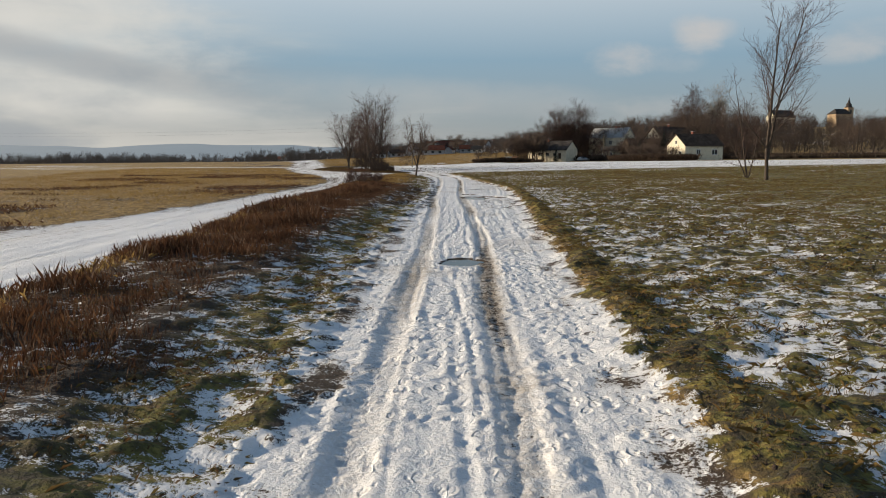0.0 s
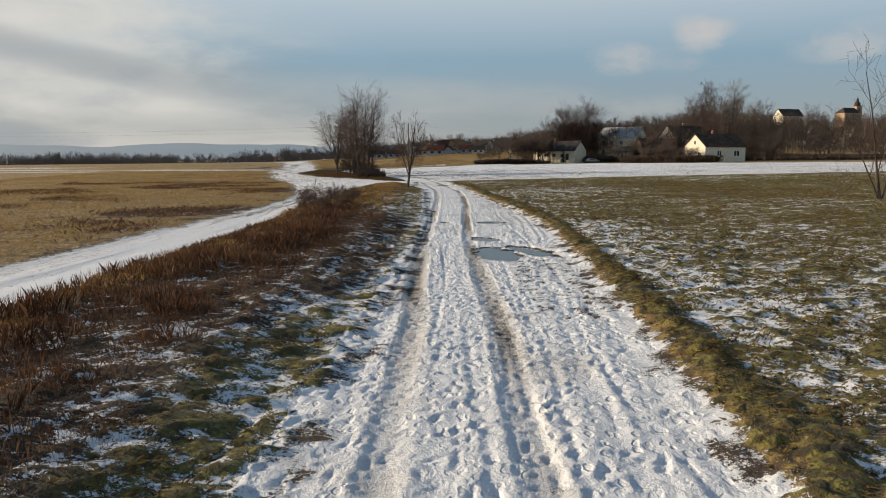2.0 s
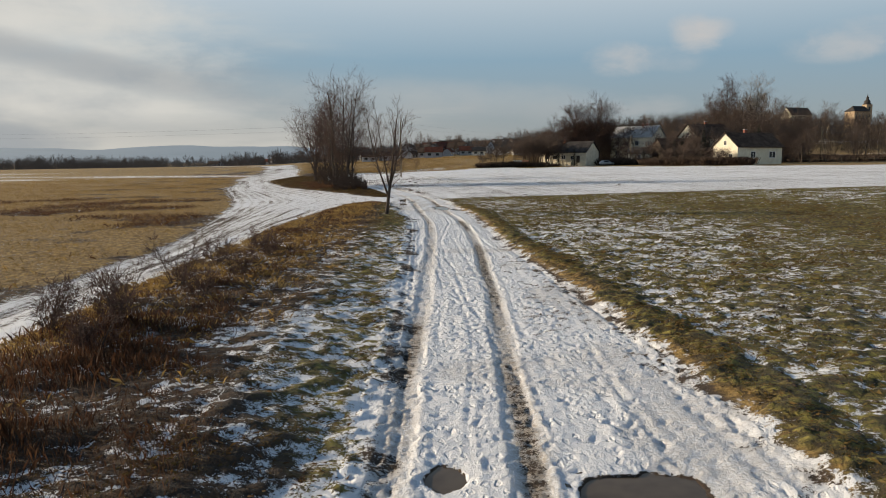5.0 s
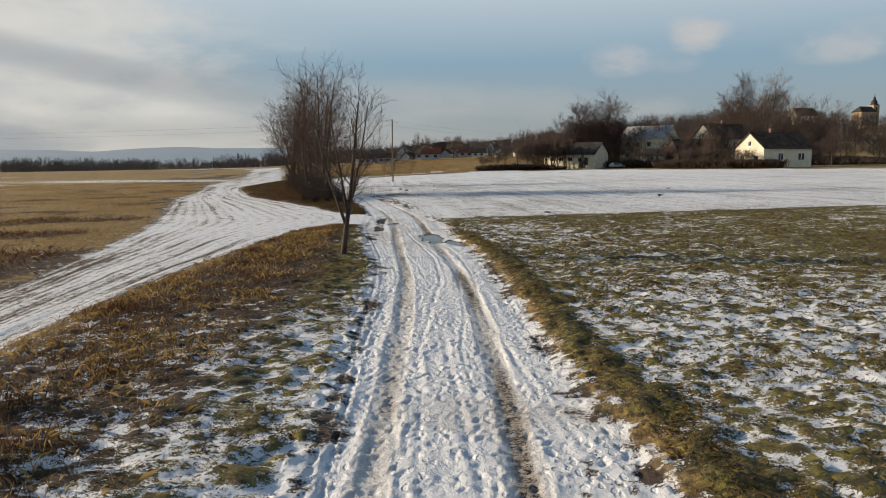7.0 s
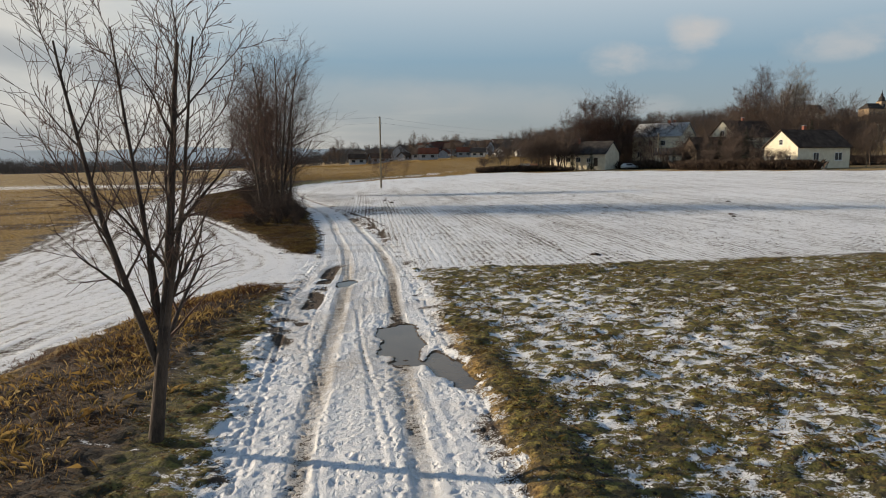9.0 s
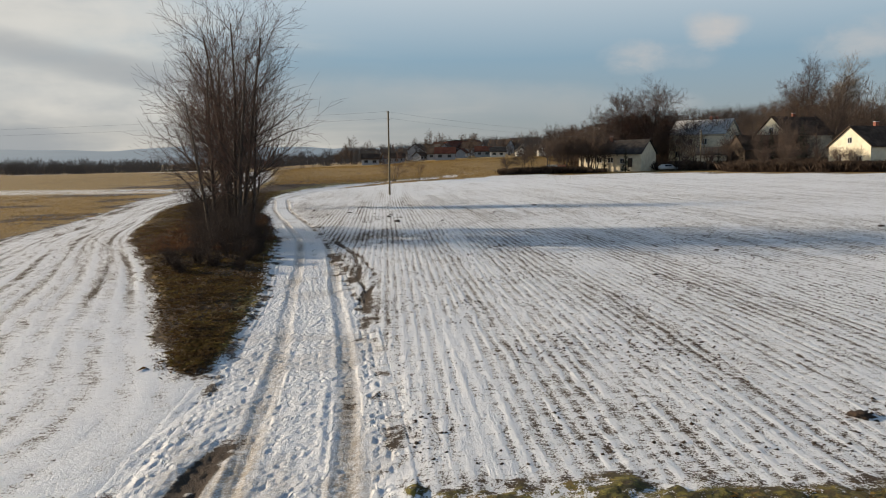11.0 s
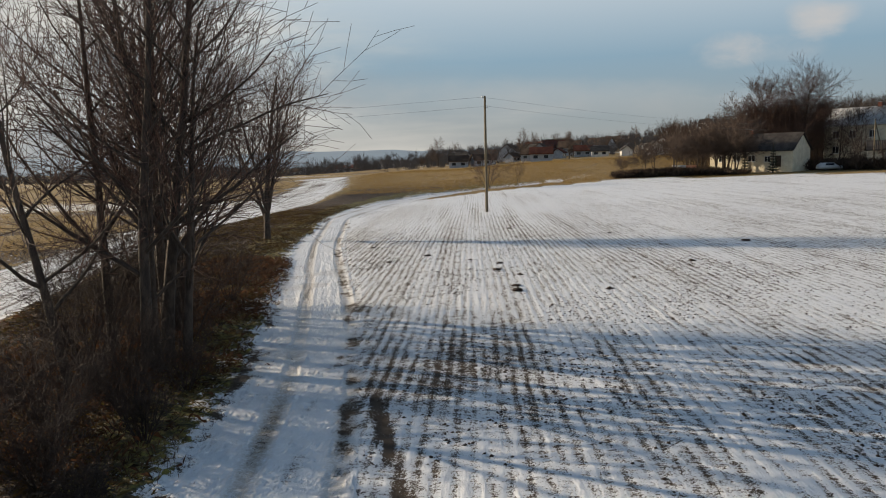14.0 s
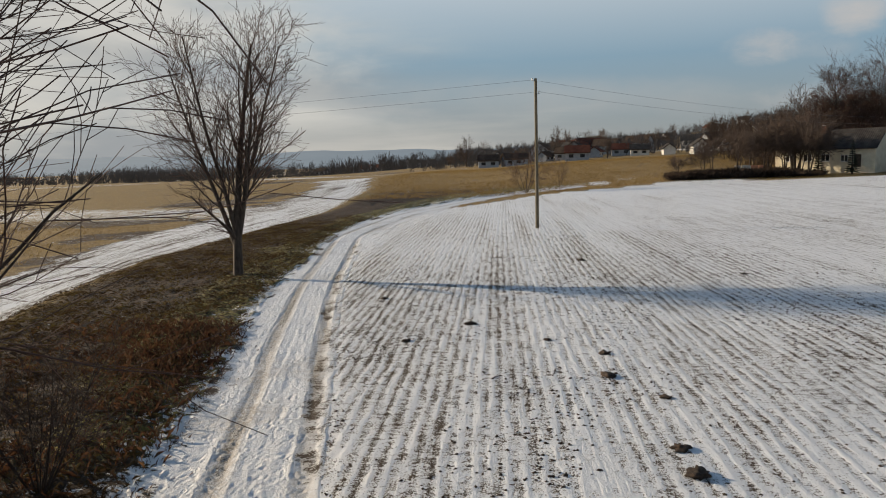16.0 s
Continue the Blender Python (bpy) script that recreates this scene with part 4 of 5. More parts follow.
WEED_STALKS = grass_material("weed_stalks", [(0.0, (0.028, 0.014, 0.009)), (0.30, (0.072, 0.034, 0.018)), (0.6, (0.125, 0.062, 0.030)), (0.8, (0.17, 0.108, 0.044)), (1.0, (0.28, 0.185, 0.085))])
rg = np.random.default_rng(12)


def tuft_field(name, material, places, count, height, width, spread_, lean, label, category, wind=(0.0, 0.0)):
    co, tris = blades(places[0], places[1], rg, count, height, width, spread_, lean, wind)
    return tagged(raw(name, co, tris, material), label, category, kind="stuff")


def verge_share(x, y):
    return np.clip((road_l(y) - x) / (road_l(y) - lane_n(y)), 0, 1)


def patch(x, y, scale, lo, hi, seed):
    return sm(lo, hi, fbm(x, y, scale, 3, seed))


VERGE_GRASS = grass_material("verge_grass", [(0.0, (0.035, 0.020, 0.010)), (0.3, (0.105, 0.058, 0.023)), (0.55, (0.12, 0.090, 0.028)), (0.8, (0.21, 0.145, 0.048)), (1.0, (0.32, 0.21, 0.085))])
tuft_field("verge_grass", VERGE_GRASS, scatter(rg, 22000, lane_n, lambda y: road_l(y) - 0.05, 8, 98, lambda x, y: sm(0.9, 0.1, verge_share(x, y)) * (0.15 + 0.85 * patch(x, y, 1.2, 0.45, 0.62, 91))),
           14, 0.06, 0.0022, 0.12, 1.0, "short green and straw grass tufts poking through thin snow", "grass")
xs, ys = scatter(rg, 30000, lane_n, road_l, 6, 97.5, lambda x, y: sm(0.20, 0.45, verge_share(x, y) + 0.4 * (fbm(x, y, 0.5, 3, 22) - 0.5) + 0.26 * sm(32, 37, y) * sm(54, 49, y)) * sm(1.02, 0.9, verge_share(x, y)) * (0.32 + 0.68 * patch(x, y, 1.0, 0.38, 0.58, 92)) * (1 - 0.3 * sm(50, 66, y)))
tuft_field("dry_weeds", WEED_STALKS, (xs, ys), 16, (0.04 + 0.52 * fbm(xs, ys, 1.1, 2, 93) ** 1.5 * sm(0.15, 0.6, verge_share(xs, ys))) * (1 - 0.5 * sm(46, 64, ys)), 0.0011, 0.20, 0.24, "dense dark red-brown dead weeds on the verge", "weeds")
xs, ys = scatter(rg, 12000, lane_n, road_l, 6, 98, lambda x, y: np.maximum(sm(0.72, 0.9, verge_share(x, y)) * (1 - 0.6 * sm(62, 78, y)), 0.35 * sm(50, 64, y) * sm(0.2, 0.45, verge_share(x, y))) * patch(x, y, 0.7, 0.3, 0.55, 94))
tuft_field("tall_straw_grass", STRAW_GRASS, (xs, ys), 14, 0.18, 0.0022, 0.22, 0.6, "tall straw-coloured dry grass along the lane", "grass")
tuft_field("meadow_tufts", MEADOW_GRASS, scatter(rg, 42000, road_r, lambda y: road_r(y) + 20, 8, 99.4, lambda x, y: (0.10 + 0.9 * patch(x, y, 0.9, 0.42, 0.62, 95)) * sm(22, 4, x - road_r(y) - 2) ** 0.5),
           8, 0.085, 0.0036, 0.11, 0.9, "flattened green-brown grass tufts in patchy snow", "grass")
tuft_field("far_meadow_tufts", MEADOW_GRASS, scatter(rg, 16000, lambda y: road_r(y) + 14, lambda y: road_r(y) + 60, 20, 99.0, lambda x, y: 0.1 + 0.9 * patch(x, y, 0.5, 0.4, 0.6, 96)),
           7, 0.12, 0.007, 0.30, 0.9, "flattened green-brown grass tufts in the far meadow", "grass")
tuft_field("edge_grass", MEADOW_GRASS, scatter(rg, 9000, lambda y: road_r(y) + 0.02, lambda y: road_r(y) + 0.85, 8, 96, lambda x, y: sm(0.5, 0.1, np.abs(x - road_r(y) - 0.42)) * (0.3 + 0.7 * patch(x, y, 1.1, 0.35, 0.55, 97))),
           12, 0.045, 0.002, 0.12, 1.0, "matted ochre grass along the edge of the track", "grass", (0.2, -0.3))
xs, ys = scatter(rg, 26000, lambda y: lane_f(y) - 38, lambda y: lane_f(y) - 1.2, 14, 190, lambda x, y: (0.2 + 0.8 * patch(x, y, 0.25, 0.35, 0.55, 98)))
tuft_field("field_straw", STRAW_GRASS, (xs, ys), 6, 0.20, 0.005, 0.5, 0.5, "dry straw-coloured grass covering the fallow field", "grass")
xs, ys = scatter(rg, 12000, lambda y: lane_f(y) - 26, lambda y: lane_f(y) - 0.8, 20, 110, lambda x, y: sm(0.50, 0.62, fbm(x * 0.7, y, 0.22, 3, 26)))
tuft_field("field_weeds", WEED_STALKS, (xs, ys), 10, 0.24, 0.0028, 0.4, 0.5, "clumps of dark brown weeds in the fallow field", "weeds")
xs, ys = scatter(rg, 30000, lane_n, road_l, 105.5, 200, lambda x, y: (0.3 + 0.7 * patch(x, y, 0.6, 0.35, 0.55, 99)) * sm(0, 0.6, road_l(y) - x) * sm(0, 0.4, x - lane_n(y)) * sm(200, 180, y))
BANK_GRASS = grass_material("bank_grass", [(0.0, (0.026, 0.016, 0.008)), (0.35, (0.070, 0.042, 0.017)), (0.6, (0.105, 0.080, 0.024)), (0.8, (0.17, 0.105, 0.038)), (1.0, (0.28, 0.18, 0.065))])
tuft_field("bank_grass", BANK_GRASS, (xs, ys), 8, 0.11, 0.0025, 0.25, 1.0, "matted brown and ochre grass on the bank between the tracks", "grass")
xs, ys = scatter(rg, 5000, lane_n, road_l, 125, 150, lambda x, y: np.exp(-((x + 11.6 + (y - 134) * 0.2) / 2.6) ** 2) * patch(x, y, 0.6, 0.3, 0.5, 100))
tuft_field("bank_weeds", WEED_STALKS, (xs, ys), 14, 0.24, 0.0018, 0.45, 0.5, "dark dead weeds under the thicket", "weeds")
xs, ys = scatter(rg, 22000, lambda y: np.maximum(-70, lane_n(np.minimum(y, 285)) + 2), lambda y: 36 + 0 * y, 226, 345, lambda x, y: sm(0, 2, y - far_edge(np.clip(x, -29, 199)) - 1) * (0.3 + 0.7 * patch(x, y, 0.1, 0.3, 0.55, 101)))
tuft_field("hill_straw", STRAW_GRASS, (xs, ys), 5, 0.26, 0.02, 0.8, 0.6, "golden dry grass on the hillside", "grass")


# ---- molehills, mud lumps ----
def clods(x, y, size):
    """Small lumps of soil: squashed, skewed octahedra. Returns vertices and triangles."""
    n = len(x)
    z = ground_z(x, y)
    corner = np.array([(1, 0, 0), (0, 1, 0), (-1, 0, 0), (0, -1, 0), (0.2, 0.1, 0.75), (0, 0, -0.5)])
    a = rg.uniform(0, 6.28, n)[:, None]
    w = size[:, None] * rg.uniform(0.6, 1.3, (n, 6))
    px_, py_ = corner[:, 0] * w * 1.25, corner[:, 1] * w
    co = np.stack([x[:, None] + px_ * np.cos(a) - py_ * np.sin(a), y[:, None] + px_ * np.sin(a) + py_ * np.cos(a), z[:, None] + corner[:, 2] * w], -1).reshape(-1, 3)
    tri = np.array([(0, 1, 4), (1, 2, 4), (2, 3, 4), (3, 0, 4), (1, 0, 5), (2, 1, 5), (3, 2, 5), (0, 3, 5)])
    return co, (np.arange(n)[:, None, None] * 6 + tri).reshape(-1, 3)


EARTH = simple("dark_earth", (0.020, 0.013, 0.009), (0.075, 0.048, 0.032), 9.0, 0.95, 0.8, 0.04)


def clod_field(name, places, size, label):
    co, tris = clods(places[0], places[1], size)
    return tagged(raw(name, co, tris, EARTH), label, "soil clods", kind="stuff")


xs, ys = scatter(rg, 80000, lambda y: road_r(y) + 0.25, lambda y: road_r(y) + 34, 100.5, 165, lambda x, y: (0.05 + 0.95 * patch(x, y, 0.45, 0.45, 0.66, 110)) * sm(36, 6, x - road_r(y)) * (0.5 + 0.5 * np.exp(-((x + 2.0) / 4.0) ** 2 - ((y - 129) / 8.0) ** 2)))
clod_field("soil_clods", (xs, ys), rg.uniform(0.014, 0.044, len(xs)), "dark crumbs of soil poking through the thin snow of the field")
xs, ys = scatter(rg, 24000, lambda y: road_l(y) - 0.1, lambda y: road_r(y) + 0.6, 8, 142, lambda x, y: 0.08 + 0.92 * np.maximum(patch(x, y, 0.7, 0.5, 0.7, 111) * (0.3 + 0.7 * sm(0.0, 0.8, x - rut_r(y))), sm(0.5, 0.0, np.minimum(x - road_l(y), road_r(y) - x))))
clod_field("road_crumbs", (xs, ys), rg.uniform(0.007, 0.024, len(xs)), "brown crumbs of mud scattered over the snowy track")
xs, ys = scatter(rg, 30000, lambda y: road_r(y) + 0.6, lambda y: road_r(y) + 15, 8, 99, lambda x, y: 0.15 + 0.85 * patch(x, y, 0.8, 0.45, 0.65, 112))
clod_field("meadow_clods", (xs, ys), rg.uniform(0.012, 0.040, len(xs)), "dark lumps of earth and dead grass in the patchy meadow snow")


def molehill(x, y, r, seed):
    bm = bmesh.new()
    bmesh.ops.create_icosphere(bm, subdivisions=3, radius=1.0)
    rgm = random.Random(seed)
    off = Vector((rgm.uniform(0, 50), rgm.uniform(0, 50), 0))
    for v in bm.verts:
        n = 0.75 + 0.7 * noise.noise(v.co * 2.2 + off) + 0.25 * noise.noise(v.co * 6 + off)
        v.co = Vector((v.co.x * r * n, v.co.y * r * n * 0.8, max(v.co.z, -0.2) * r * 0.45 * n))
    ob = part("molehill", bm, EARTH, None, smooth=True)
    ob.matrix_world = pose(x, y, gz(x, y), 0, 0, rgm.uniform(0, 360))
    return tagged(ob, "small crumbly heap of dark earth on the snowy field", "molehill", "molehills on the field")


for k, (x, y) in enumerate([(-10.9, 150.1), (-8.0, 148.0), (-6.5, 150.0), (-4.2, 148.0), (-2.8, 146.7), (-2.8, 144.9), (-1.8, 143.5), (-1.9, 141.0), (-1.8, 140.0), (1.3, 140.0), (8.2, 97.9 + 4), (8.9, 115.5), (19.3, 115.7),
                            (19.8, 117.2), (13.0, 121.0), (5.2, 146.0), (9.0, 152.0), (3.0, 158.0), (-3.0, 163.0), (12.0, 160.0), (-10.2, 154.2), (24.0, 128.0), (15.0, 141.0), (-14.2, 152.8)]):
    molehill(x, y, 0.13 + 0.13 * ((k * 0.37) % 1), k)


# ---- power line ----
POLE_WOOD = simple("weathered_wood", (0.085, 0.064, 0.040), (0.21, 0.17, 0.105), 4.0, 0.85, 0.4, 0.01, stretch=(3, 3, 0.3))
STEEL = simple("grey_steel", (0.10, 0.10, 0.10), (0.22, 0.22, 0.22), 6.0, 0.5, 0.0)
PORCELAIN = simple("white_porcelain", (0.55, 0.54, 0.50), (0.7, 0.69, 0.66), 8.0, 0.25, 0.0)
WIRE = simple("wire", (0.03, 0.03, 0.03), (0.07, 0.07, 0.07), 4.0, 0.5, 0.0)


def rod(name, a, b, r0, r1, material, parent, sides=8):
    co, quads = tubes([(np.linspace(a, b, 4), np.linspace(r0, r1, 4), sides)])
    return raw(name, co, quads, material, parent, smooth=True)


def utility_pole(x, y, h, label, arm=False, brace=False, r=0.13):
    root = empty("utility_pole", x, y, gz(x, y), 0, label, "utility pole", "power line poles")
    rod("shaft", (0, 0, -0.3), (0, 0, h), r, r * 0.72, POLE_WOOD, root, 12)
    for k, z in enumerate((h - 0.12, h - 1.0)):
        s = 1 if k else -1
        bracket = rod("bracket", (0, 0, z - 0.1), (0.22 * s, 0.0, z), 0.018, 0.018, STEEL, root, 6)
        rod("insulator", (0.22 * s, 0, z - 0.02), (0.22 * s, 0, z + 0.16), 0.05, 0.035, PORCELAIN, bracket, 8)
    if arm:
        rod("crossarm", (-0.8, 0, h - 0.5), (0.8, 0, h - 0.5), 0.06, 0.06, POLE_WOOD, root, 6)
    if brace:
        rod("brace", (1.9, -0.4, -0.2), (0.05, 0, h - 0.6), 0.12, 0.09, POLE_WOOD, root, 10)
    return root


utility_pole(-5.65, 179.4, 10.2, "slim weathered wooden utility pole standing in the snowy field")
utility_pole(56.5, 248.9, 8.6, "braced wooden utility pole beside the village houses", brace=True)
utility_pole(28.5, 262.0, 8.0, "wooden utility pole among garden trees")
utility_pole(150.0, 285.0, 11.0, "tall wooden utility pole at the village edge", arm=True)
utility_pole(118.0, 262.0, 10.0, "wooden utility pole beside bare scrub", brace=True)


def cable(a, b, sag, radius=0.016):
    t = np.linspace(0, 1, 25)
    pts = np.outer(1 - t, a) + np.outer(t, b)
    pts[:, 2] -= sag * 4 * t * (1 - t)
    co, quads = tubes([(pts, np.full(25, radius), 4)])
    return tagged(raw("power_cable", co, quads, WIRE), "thin dark overhead power cable", "cable", "overhead cables")


pz = gz(-5.65, 179.4)
for dz, dx in ((10.1, -0.22), (9.3, 0.22)):
    cable((-5.65 + dx, 179.4, pz + dz), (-180.0, 205.0, 9.0 + dz - 9), 1.6, 0.007)
    cable((-5.65 + dx, 179.4, pz + dz), (56.5 + dx, 248.9, gz(56.5, 248.9) + dz - 1.7), 1.4, 0.007)
utility_pole(-180.0, 205.0, 9.6, "slim wooden utility pole out in the fallow field")
for dz in (8.4, 7.6):
    cable((56.5, 248.9, gz(56.5, 248.9) + dz), (118.0, 262.0, gz(118, 262) + dz + 1.2), 1.0, 0.018)
    cable((118.0, 262.0, gz(118, 262) + dz + 1.2), (150.0, 285.0, gz(150, 285) + dz + 2), 0.8, 0.018)


# ---- houses ----
def tile_roof(name, a, c, pitch=0.32, turn=0.0):
    m, nt, b = fresh(name, 0.95)
    b.inputs["Specular IOR Level"].default_value = 0.115
    g = nd(nt, "ShaderNodeTexCoord").outputs["Object"]
    s = nd(nt, "ShaderNodeSeparateXYZ", Vector=g)
    wave = num(nt, "SINE", num(nt, "MULTIPLY", s.outputs[0], 2 * math.pi / pitch))
    course = num(nt, "FRACT", num(nt, "DIVIDE", s.outputs[2], 0.34))
    f = num(nt, "ADD", num(nt, "MULTIPLY", cloudy(nt, g, 0.8, 4), 0.7), num(nt, "MULTIPLY", cloudy(nt, g, 9.0, 2), 0.4))
    nt.links.new(mix(nt, span(nt, f, 0.35, 0.75), a, c), b.inputs["Base Color"])
    bumped(nt, b, num(nt, "ADD", num(nt, "MULTIPLY", wave, 0.5), course), 0.8, 0.06)
    return m


ROOF_DARK = tile_roof("dark_roof_tiles", (0.030, 0.027, 0.026), (0.085, 0.076, 0.070))
ROOF_RED = tile_roof("red_roof_tiles", (0.085, 0.028, 0.020), (0.17, 0.065, 0.042))
ROOF_METAL = tile_roof("pale_metal_roof", (0.30, 0.30, 0.30), (0.48, 0.48, 0.47), 0.9)
ROOF_BROWN = tile_roof("brown_roof_tiles", (0.045, 0.030, 0.022), (0.11, 0.078, 0.058))
CREAM = simple("cream_render", (0.60, 0.53, 0.39), (0.74, 0.68, 0.53), 1.2, 0.9, 0.1)
PALE = simple("pale_render", (0.50, 0.48, 0.44), (0.68, 0.66, 0.62), 1.0, 0.9, 0.1)
GREYBLUE = simple("grey_render", (0.26, 0.27, 0.29), (0.40, 0.41, 0.43), 1.0, 0.9, 0.1)
OCHRE = simple("ochre_render", (0.30, 0.21, 0.13), (0.42, 0.31, 0.20), 0.6, 0.9, 0.1)
BRICK = simple("red_brick", (0.16, 0.050, 0.034), (0.27, 0.10, 0.066), 6.0, 0.9, 0.2)
BOARDS = simple("dark_boards", (0.045, 0.032, 0.022), (0.12, 0.085, 0.058), 3.0, 0.85, 0.3)
GLASS = simple("dark_window_glass", (0.012, 0.014, 0.017), (0.035, 0.04, 0.045), 1.0, 0.06, 0.0)
FRAME = simple("white_frame", (0.62, 0.61, 0.58), (0.74, 0.73, 0.70), 4.0, 0.6, 0.0)


def box(bm, x0, y0, z0, x1, y1, z1):
    made = bmesh.ops.create_cube(bm, size=1.0)["verts"]
    for v in made:
        v.co = Vector((x0 + (v.co.x + 0.5) * (x1 - x0), y0 + (v.co.y + 0.5) * (y1 - y0), z0 + (v.co.z + 0.5) * (z1 - z0)))
    return made


def box_part(name, lo, hi, material, parent, label="", bevel=0.0):
    bm = bmesh.new()
    box(bm, *lo, *hi)
    if bevel:
        bmesh.ops.bevel(bm, geom=bm.edges[:], offset=bevel, segments=1, affect="EDGES")
    return part(name, bm, material, parent, label)


def opening(kind, root, side, along, sill, w, h, half_l, half_w, pane=None):
    """A window or door set on a wall: side is 'f', 'b' (long walls), 'l' or 'r' (gables)."""
    def at(a, out0, out1, z0, z1, aw):
        if side in "fb":
            s = -1 if side == "f" else 1
            ys = sorted((s * (half_w + out0), s * (half_w + out1)))
            return (a - aw / 2, ys[0], z0), (a + aw / 2, ys[1], z1)
        s = -1 if side == "l" else 1
        xs = sorted((s * (half_l + out0), s * (half_l + out1)))
        return (xs[0], a - aw / 2, z0), (xs[1], a + aw / 2, z1)

    frame_box = at(along, -0.10, 0.03, sill, sill + h, w)
    thing = box_part(kind, *frame_box, FRAME if kind == "window" else BOARDS, root)
    if kind == "window":
        for s in (-1, 1):
            lo, hi = at(along + s * w * 0.235, 0.0, 0.036, sill + 0.08, sill + h - 0.08, w * 0.40)
            box_part("pane", lo, hi, GLASS, thing)
        lo, hi = at(along, 0.03, 0.10, sill - 0.08, sill, w + 0.15)
        box_part("sill", lo, hi, FRAME, thing)
    return thing


def house(x, y, turn, length, width, eave, ridge, wall_m, roof_m, label, windows=(), doors=(), chimneys=((0.5, 0.3),), base=None, lean_to=None, name="house", group="village houses"):
    z = base if base is not None else gz(x, y)
    root = empty(name, x, y, z, turn, label, "house", group)
    hl, hw = length / 2, width / 2
    bm = bmesh.new()
    prof = [(-hw, -1.0), (hw, -1.0), (hw, eave), (0, ridge), (-hw, eave)]
    a = [bm.verts.new((-hl, p[0], p[1])) for p in prof]
    b = [bm.verts.new((hl, p[0], p[1])) for p in prof]
    bm.faces.new(a[::-1]), bm.faces.new(b)
    for i in range(5):
        bm.faces.new((a[i], a[(i + 1) % 5], b[(i + 1) % 5], b[i]))
    bmesh.ops.recalc_face_normals(bm, faces=bm.faces[:])
    part("wall", bm, wall_m, root)
    bm = bmesh.new()
    slope = (ridge - eave) / hw
    over, o, th = 0.45, 0.35, 0.16
    lo_z = eave - slope * over
    for s in (-1, 1):
        q = [(s * (hw + over), lo_z + 0.03), (0, ridge + 0.03), (0, ridge + 0.03 + th), (s * (hw + over), lo_z + 0.03 + th)]
        va = [bm.verts.new((-hl - o, p[0], p[1])) for p in q]
        vb = [bm.verts.new((hl + o, p[0], p[1])) for p in q]
        bm.faces.new(va), bm.faces.new(vb)
        for i in range(4):
            bm.faces.new((va[i], va[(i + 1) % 4], vb[(i + 1) % 4], vb[i]))
    bmesh.ops.recalc_face_normals(bm, faces=bm.faces[:])
    roof = part("roof", bm, roof_m, root)
    for along, off in chimneys:
        cx, cy = (along - 0.5) * length, off
        top = ridge + 0.9
        c = box_part("chimney", (cx - 0.32, cy - 0.26, ridge - slope * abs(cy) - 0.6), (cx + 0.32, cy + 0.26, top), BRICK, roof, "red brick chimney")
        box_part("chimney_cap", (cx - 0.38, cy - 0.32, top), (cx + 0.38, cy + 0.32, top + 0.09), GREYBLUE, root)
    for w in windows:
        opening("window", root, *w, hl, hw)
    for d in doors:
        opening("door", root, *d, hl, hw)
    return root


house(41.2, 261.6, -41.3, 16, 7.5, 3.2, 6.1, CREAM, ROOF_DARK, "long low cream house under a dark tiled roof", base=1.95,
      windows=[("f", -5.5, 1.0, 1.4, 1.2), ("f", -2.5, 1.0, 1.4, 1.2), ("f", 0.4, 1.0, 1.4, 1.2), ("f", 3.4, 0.9, 1.1, 1.1)], doors=[("f", 5.4, 0.0, 1.1, 2.05)], chimneys=((0.42, -0.4), ))
house(75.6, 216.0, 18.6, 13, 8.4, 4.3, 7.4, CREAM, ROOF_BROWN, "pale house with a cream gable and brown roof behind bare shrubs", base=1.5,
      windows=[("l", 0.0, 4.6, 0.9, 1.1), ("l", -2.0, 1.2, 1.2, 1.4), ("l", 2.0, 1.2, 1.2, 1.4), ("f", 3.6, 1.6, 1.9, 1.5), ("f", -2.0, 1.6, 1.4, 1.5)], chimneys=((0.45, 0.3),))
house(63.8, 267.9, -41.3, 13.5, 9.5, 6.6, 9.9, CREAM, ROOF_METAL, "two-storey house with a pale metal roof and red chimney", base=3.0,
      windows=[("f", -4.5, 4.0, 1.2, 1.4), ("f", -1.5, 4.0, 1.2, 1.4), ("f", 2.0, 4.0, 1.2, 1.4), ("f", -4.5, 1.1, 1.2, 1.4), ("f", 2.0, 1.1, 1.2, 1.4), ("r", 0, 4.0, 1.2, 1.4)], chimneys=((0.62, 0.0), (0.70, 0.6)))
house(82.7, 262.2, 18.6, 13, 10, 6.4, 10.4, CREAM, ROOF_BROWN, "tall house with a cream gable half hidden by trees", base=2.7, windows=[("l", 0, 6.6, 1.2, 1.4), ("l", -2.5, 3.6, 1.2, 1.4), ("l", 2.5, 3.6, 1.2, 1.4)])
house(71.0, 250.0, 10.0, 14, 7, 3.4, 6.4, BOARDS, ROOF_BROWN, "dark wooden barn with a brown roof among scrub", base=2.2, chimneys=(), doors=[("f", 0, 0, 2.6, 2.8)], name="barn")
house(60.0, 252.0, -20.0, 6, 4.5, 2.6, 4.0, CREAM, ROOF_DARK, "small cream outbuilding beside a utility pole", base=2.1, chimneys=(), windows=[("f", 0, 1.0, 0.9, 1.0)], name="outbuilding")
house(354.0, 750.0, 18.0, 26, 13, 7.5, 14.5, CREAM, ROOF_DARK, "distant cream house with a steep dark roof on the hill", base=37.0, windows=[("l", 0, 8.5, 1.6, 2.0), ("l", -3, 3, 1.5, 2.0), ("l", 3, 3, 1.5, 2.0)])
